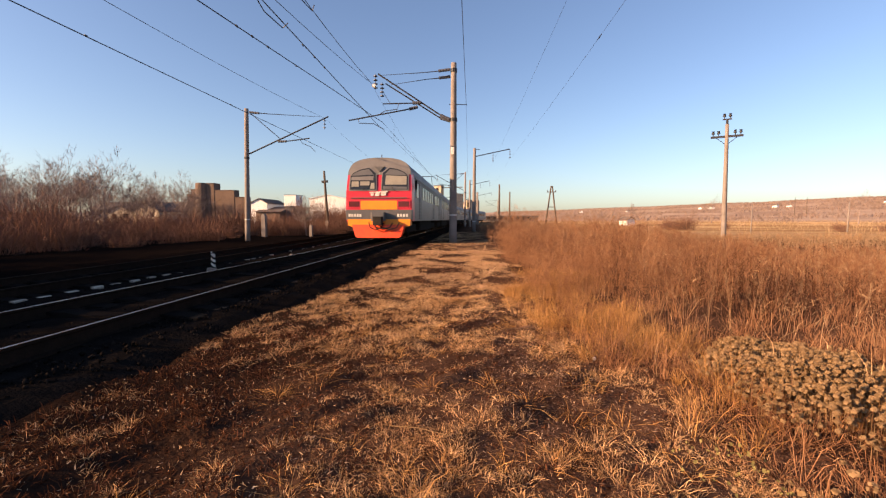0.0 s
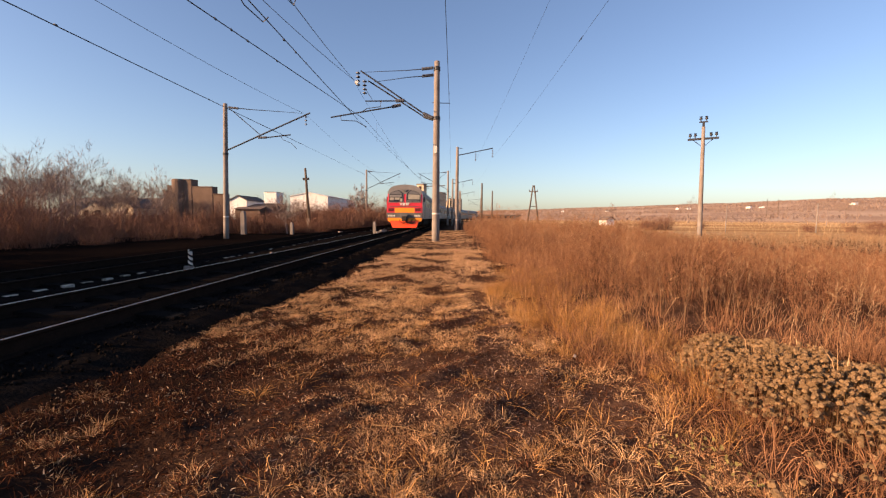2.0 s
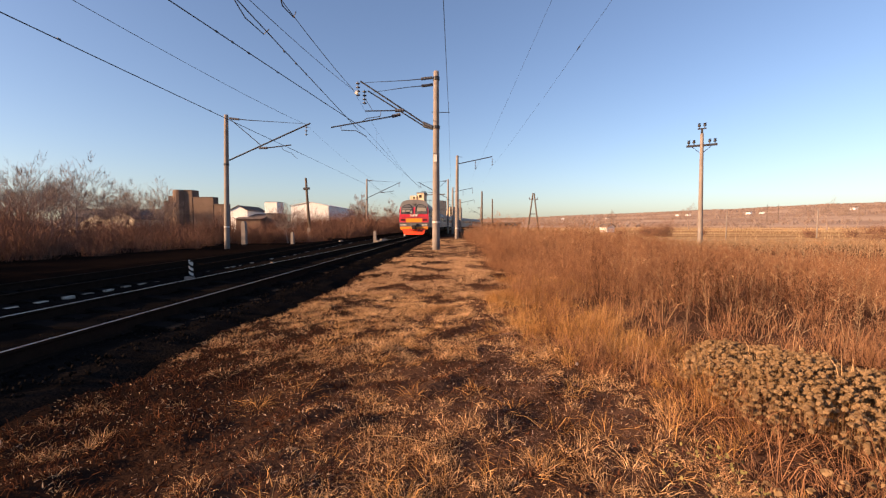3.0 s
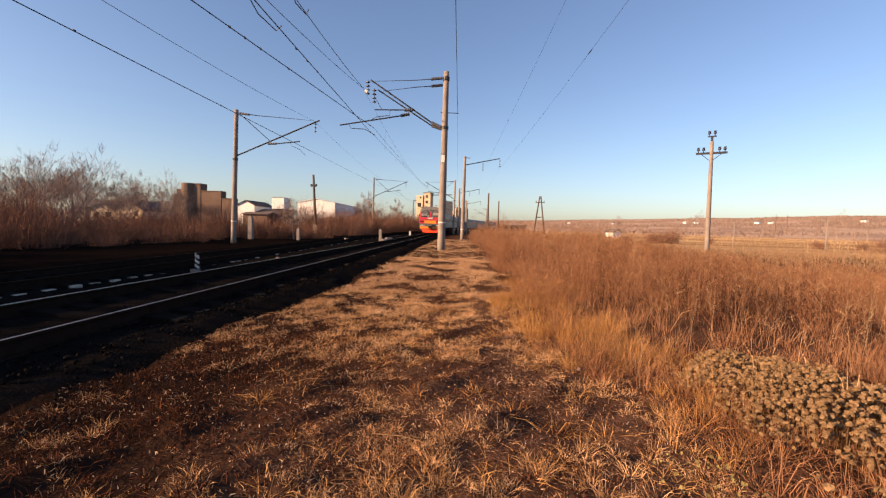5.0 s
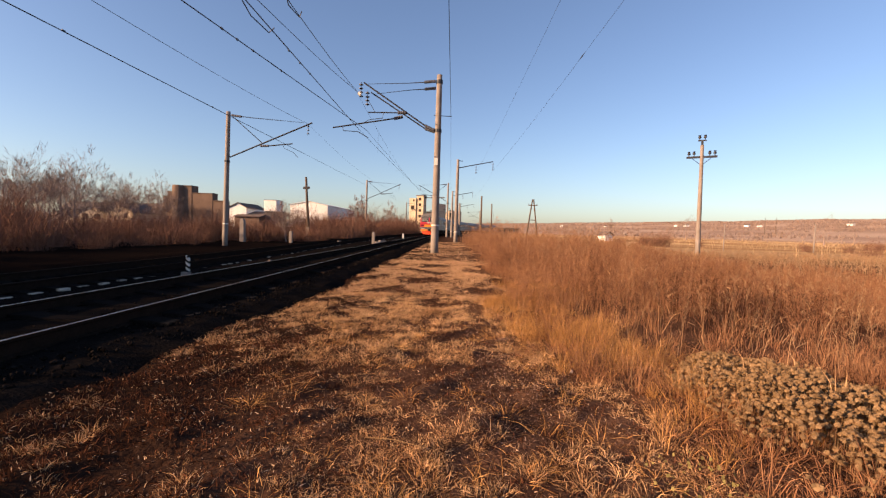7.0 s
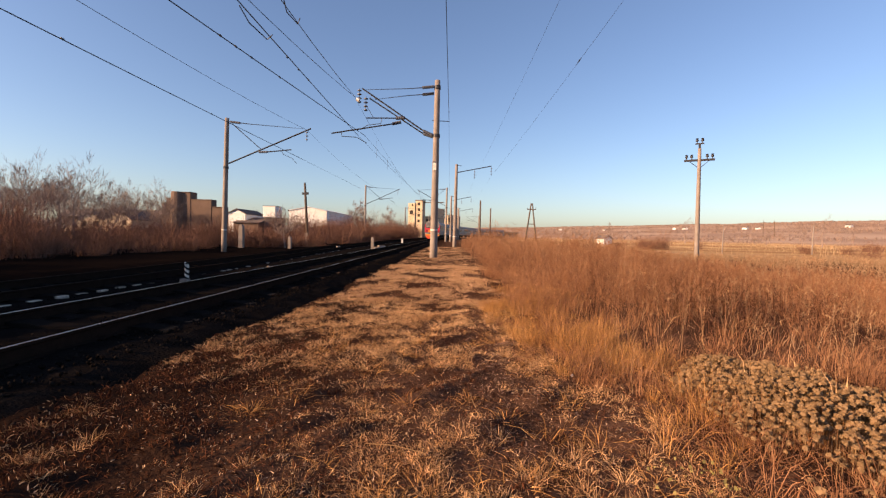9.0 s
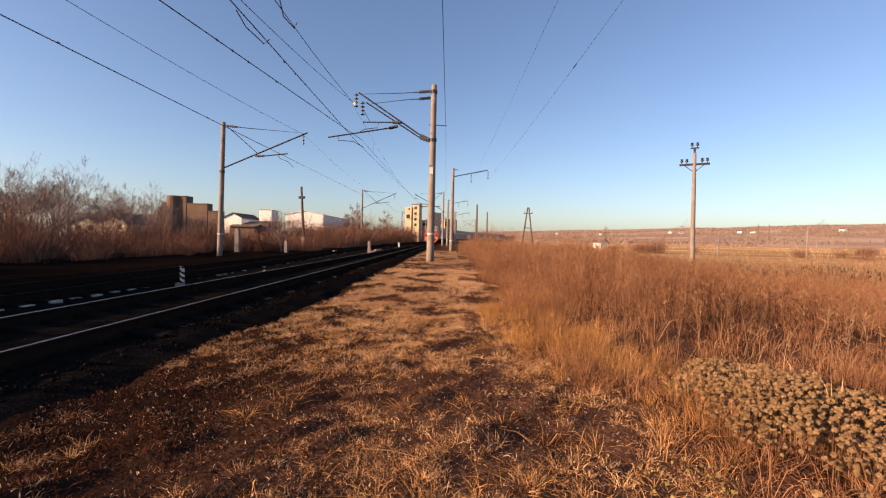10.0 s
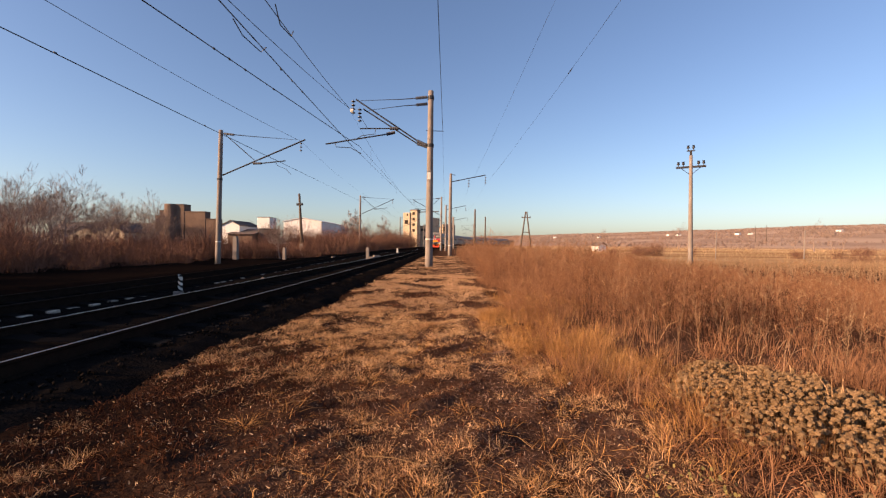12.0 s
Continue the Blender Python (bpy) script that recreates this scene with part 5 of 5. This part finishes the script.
def far_woods():
    """Bare woods on the far slopes, one upright tuft for many trunks."""
    n = 40000
    a = np.radians(np.random.uniform(3, 62, n))
    r = np.sqrt(np.random.uniform(400 ** 2, 1800 ** 2, n))
    x, y = r * np.sin(a), r * np.cos(a)
    k = fbm(x * 0.012, y * 0.016) + 0.6 * fbm(x * 0.04, y * 0.05) > np.where(r < 560, 0.5, -0.35)
    x, y, r = x[k], y[k], r[k]
    n = len(x)
    p = np.stack([x, y, ground_z(x, y) - 0.5], 1)
    way = np.stack([np.random.normal(0, 0.2, n), np.random.normal(0, 0.2, n), np.ones(n)], 1)
    v, t = blades(p, way, np.random.uniform(1.5, 3.6, n), np.random.uniform(0.8, 2.0, n), np.zeros(n))
    tagged(new("far_woods", soup("far_woods", v, t, WOODS)), "brown leafless woods on the far slopes", "woods", kind="stuff")


far_woods()


def puff_patch(name, label, n, x0, x1, y0, y1, zlo, zhi, puff, leaf, per, material):
    """Low plants that carry small round clusters of curled leaves."""
    x, y = np.random.uniform(x0, x1, n), np.random.uniform(y0, y1, n)
    mx, my = (x0 + x1) / 2, (y0 + y1) / 2
    swell = np.exp(-((x - mx) / (x1 - x0) * 2.4) ** 2 - ((y - my) / (y1 - y0) * 2.4) ** 2) + 0.16 * fbm(x * 3.3, y * 3.9)
    k = swell > np.random.uniform(0.22, 0.7, n)
    x, y, swell = x[k], y[k], swell[k]
    n = len(x)
    top = zlo + (zhi - zlo) * np.clip(swell, 0, 1.1) + 0.03 * fbm(x * 5, y * 5)
    c = np.stack([x, y, ground_z(x, y) + top * np.random.uniform(0.2, 1.0, n) ** 0.4], 1)
    stems = blades(c - np.stack([np.random.normal(0, 0.03, n), np.random.normal(0, 0.03, n), top * 0.7], 1), np.stack([np.zeros(n), np.zeros(n), np.ones(n)], 1), top * 0.72, np.full(n, 0.004), np.zeros(n))
    c = np.repeat(c, per, 0)
    m = len(c)
    out = np.random.normal(size=(m, 3))
    out[:, 2] = np.abs(out[:, 2]) * 0.9
    out /= np.linalg.norm(out, axis=1)[:, None]
    c = c + out * (np.repeat(np.random.uniform(0.6, 1.3, n), per) * puff)[:, None]
    nrm = out * 0.8 + np.random.normal(0, 0.3, (m, 3)) + (-0.25, -0.2, 0.4)
    nrm /= np.linalg.norm(nrm, axis=1)[:, None]
    u = np.cross(nrm, np.random.normal(size=(m, 3)))
    u /= np.linalg.norm(u, axis=1)[:, None]
    w = np.cross(nrm, u)
    r = leaf * np.random.uniform(0.6, 1.3, m)
    q = 5
    ring = [c + (u * np.cos(2 * np.pi * i / q) + w * np.sin(2 * np.pi * i / q)) * (r * np.random.uniform(0.7, 1.2, m))[:, None] - nrm * (r * np.random.uniform(0.0, 0.5, m))[:, None] for i in range(q)]
    v = np.stack([c] + ring, 1).reshape(-1, 3)
    t = np.array([[0, 1 + i, 1 + (i + 1) % q] for i in range(q)])[None] + (np.arange(m) * (q + 1))[:, None, None]
    v, t = merge([(v, t.reshape(-1, 3)), stems])
    return tagged(new(name, soup(name, v, t, material)), label, "weeds", kind="stuff")


def leaf_patch(name, label, n, x0, x1, y0, y1, zlo, zhi, size, material, slope=0.0):
    """Round cupped leaves in a loose low mass."""
    x, y = np.random.uniform(x0, x1, n), np.random.uniform(y0, y1, n)
    top = zlo + (zhi - zlo) * np.clip(1 - ((x - (x0 + x1) / 2) / ((x1 - x0) / 2)) ** 2, 0, 1) * np.clip(1 - ((y - (y0 + y1) / 2) / ((y1 - y0) / 2)) ** 2, 0, 1) + 0.05 * fbm(x * 6, y * 6)
    z = ground_z(x, y) + top * np.random.uniform(0.45, 1.0, n)
    c = np.stack([x, y, z], 1)
    nrm = np.stack([np.random.normal(-0.3, 0.9, n), np.random.normal(-0.4, 0.9, n), np.ones(n)], 1)
    nrm /= np.linalg.norm(nrm, axis=1)[:, None]
    u = np.cross(nrm, np.random.normal(size=(n, 3)))
    u /= np.linalg.norm(u, axis=1)[:, None]
    w = np.cross(nrm, u)
    r = size * np.random.uniform(0.5, 1.3, n)
    k = 7
    ring = [c + (u * np.cos(2 * np.pi * i / k) + w * np.sin(2 * np.pi * i / k)) * (r * np.random.uniform(0.75, 1.15, n))[:, None] + nrm * (r * np.random.uniform(-0.1, 0.35, n))[:, None] for i in range(k)]
    v = np.stack([c] + ring, 1).reshape(-1, 3)
    t = np.array([[0, 1 + i, 1 + (i + 1) % k] for i in range(k)])[None] + (np.arange(n) * (k + 1))[:, None, None]
    return tagged(new(name, soup(name, v, t.reshape(-1, 3), material)), label, "weeds", kind="stuff")


puff_patch("leafy_weed", "low mass of pale dry weeds with round leaf clusters", 6000, 1.75, 3.3, 2.0, 4.4, 0.04, 0.34, 0.012, 0.0115, 10, PALE_LEAF)
puff_patch("leafy_weed", "sparse pale weeds in the short grass", 160, 1.0, 3.4, 1.2, 2.4, 0.1, 0.2, 0.018, 0.011, 12, PALE_LEAF)
x, y = scatter(3000, 1.0, 14, 1.6, 15, lambda x, y: (x > edge(y) + 0.1) & (x < y * 1.3 + 1) & ~((x > 1.5) & (((x - 2.4) / 0.8) ** 2 + ((y - 3.15) / 1.0) ** 2 < 1)) & ~((y < 6.5) & (lobe(x, y) < -0.15)))
tufts("undergrowth", "brown knee-high dead undergrowth below the weeds", RED_WEED, x, y, 24, 0.42, 0.0034, 0.4, "weeds", 0.09)
x, y = scatter(560, 1.3, 3.6, 1.9, 4.4, lambda x, y: x > 0.5 * y)
tufts("low_growth", "short brown dead growth below the leafy weeds", RED_WEED, x, y, 14, 0.17, 0.004, 0.8, "weeds", 0.06)
x, y = scatter(620, 1.1, 5.5, 1.7, 4.6, lambda x, y: (x > edge(y) - 0.1) & (np.random.uniform(0, 1, len(x)) < 0.3 + 0.7 * (x + y > 5.0)))
tufts("dry_stalks", "dark thin dead stalks among the leafy weeds", RED_WEED, x, y, 16, 0.34, 0.0035, 0.45, "weeds")
x, y = scatter(46, 2.6, 4.2, 2.4, 4.4, lambda x, y: np.hypot((x - 3.3) / 0.6, (y - 3.3) / 0.8) < 1)
tufts("dead_brush", "dark bare brush lying in a hollow behind the weeds", DARK_LITTER, x, y, 30, 0.5, 0.005, 1.3, "weeds", 0.12)
leaf_patch("green_weed", "small dull green leafy weed", 80, 1.05, 1.45, 1.9, 2.35, 0.06, 0.24, 0.008, GREEN_LEAF)


def stalk(label, x, y, length, turn, tilt, r=0.003):
    """A single broken straw."""
    z = float(ground_z(x, y))
    p = thing("broken_straw", label, "straw", "broken straws", m=pose(x, y, z + 0.03, 0, -tilt, turn))
    part("stem", Build().tube([(0, 0, 0), (length * 0.5, 0.01, 0.012), (length, 0, 0)], [r, r * 0.9, r * 0.5], 5), PALE_LEAF, p)


for x, y, ln, turn, tilt in ((0.38, 4.4, 0.14, 20, 4), (1.52, 3.55, 0.25, 70, 55), (-0.5, 2.55, 0.45, -30, 8), (1.1, 6.2, 0.6, 150, 22), (1.7, 6.6, 0.5, 80, 60), (2.2, 5.2, 0.6, 40, 50),
                             (2.7, 4.2, 0.7, 15, 25), (0.2, 3.1, 0.2, 100, 10), (-1.3, 3.3, 0.25, 10, 8), (1.25, 8.2, 0.7, 80, 70), (2.4, 3.0, 0.5, 30, 40), (3.2, 3.9, 0.6, 10, 15)):
    stalk("pale broken straw among the dry grass", x, y, ln, turn, tilt)
s_ = thing("white_pebble", "small white pebble on the bare earth", "pebble", m=pose(1.13, 3.95, float(ground_z(1.13, 3.95))))
part("body", Build().tube([(0, 0, -0.01), (0, 0, 0.006), (0, 0, 0.015), (0, 0, 0.02)], [0.012, 0.016, 0.012, 0.004], 8), WHITE_PAINT, s_, smooth=True)


# ---- sleepers, each a piece of its track ----
def sleeper_mesh(material):
    b = Build()
    b.prism([(-1.3, -0.16), (1.3, -0.16), (1.3, 0.02), (1.05, 0.05), (0.5, 0.05), (0.35, 0.02), (-0.35, 0.02), (-0.5, 0.05), (-1.05, 0.05), (-1.3, 0.02)], "y", -0.12, 0.12)
    return b.mesh("sleeper", material)


def lay_sleepers():
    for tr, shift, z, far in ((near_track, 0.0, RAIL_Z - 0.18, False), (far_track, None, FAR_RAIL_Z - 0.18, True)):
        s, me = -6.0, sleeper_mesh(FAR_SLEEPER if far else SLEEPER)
        while s < 70:
            off = far_off(s) if far else 0.0
            x, y, a = on_line(s, off)
            ob = new("sleeper", me)
            ob.parent = tr
            ob.matrix_basis = pose(x + random.uniform(-0.04, 0.04), y, z + random.uniform(-0.02, 0.012) - ((0.03 if s < 10.5 else 0.05) if far else random.choice((0.0, 0.0, 0.05, 0.07))), 0, random.uniform(-0.6, 0.6), random.uniform(-1, 1))
            s += 0.545


lay_sleepers()


def stones():
    """Loose ballast on the shoulder and between the rails."""
    n = 6500
    x = np.concatenate([np.random.uniform(-4.0, -2.7, n // 2), np.random.uniform(-10.0, -2.7, n - n // 2)])
    y = np.random.uniform(1.0, 26, n)
    z = np.interp(x, [-12, -8.2, -7.2, -6.6, -6.3, -3.4, -3.1, -2.8, -2.5, -2.2], [-0.18, -0.18, -0.18, -0.1, 0.0, 0.0, -0.08, -0.16, -0.24, -0.3]) + 0.015
    z = np.maximum(z, np.where(x > -2.9, ground_z(x, y), -9))
    r = np.random.uniform(0.010, 0.026, n)
    c = np.stack([x, y, z], 1)
    base = np.array([[1, 0, 0], [-1, 0, 0], [0, 1, 0], [0, -1, 0], [0, 0, 1], [0, 0, -1]], float)
    v = c[:, None, :] + (base[None] + np.random.normal(0, 0.25, (n, 6, 3))) * r[:, None, None]
    t = np.array([[0, 2, 4], [2, 1, 4], [1, 3, 4], [3, 0, 4], [2, 0, 5], [1, 2, 5], [3, 1, 5], [0, 3, 5]])[None] + (np.arange(n) * 6)[:, None, None]
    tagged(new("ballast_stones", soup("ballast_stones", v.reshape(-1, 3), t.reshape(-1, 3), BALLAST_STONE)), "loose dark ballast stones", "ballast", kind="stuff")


stones()
motions()
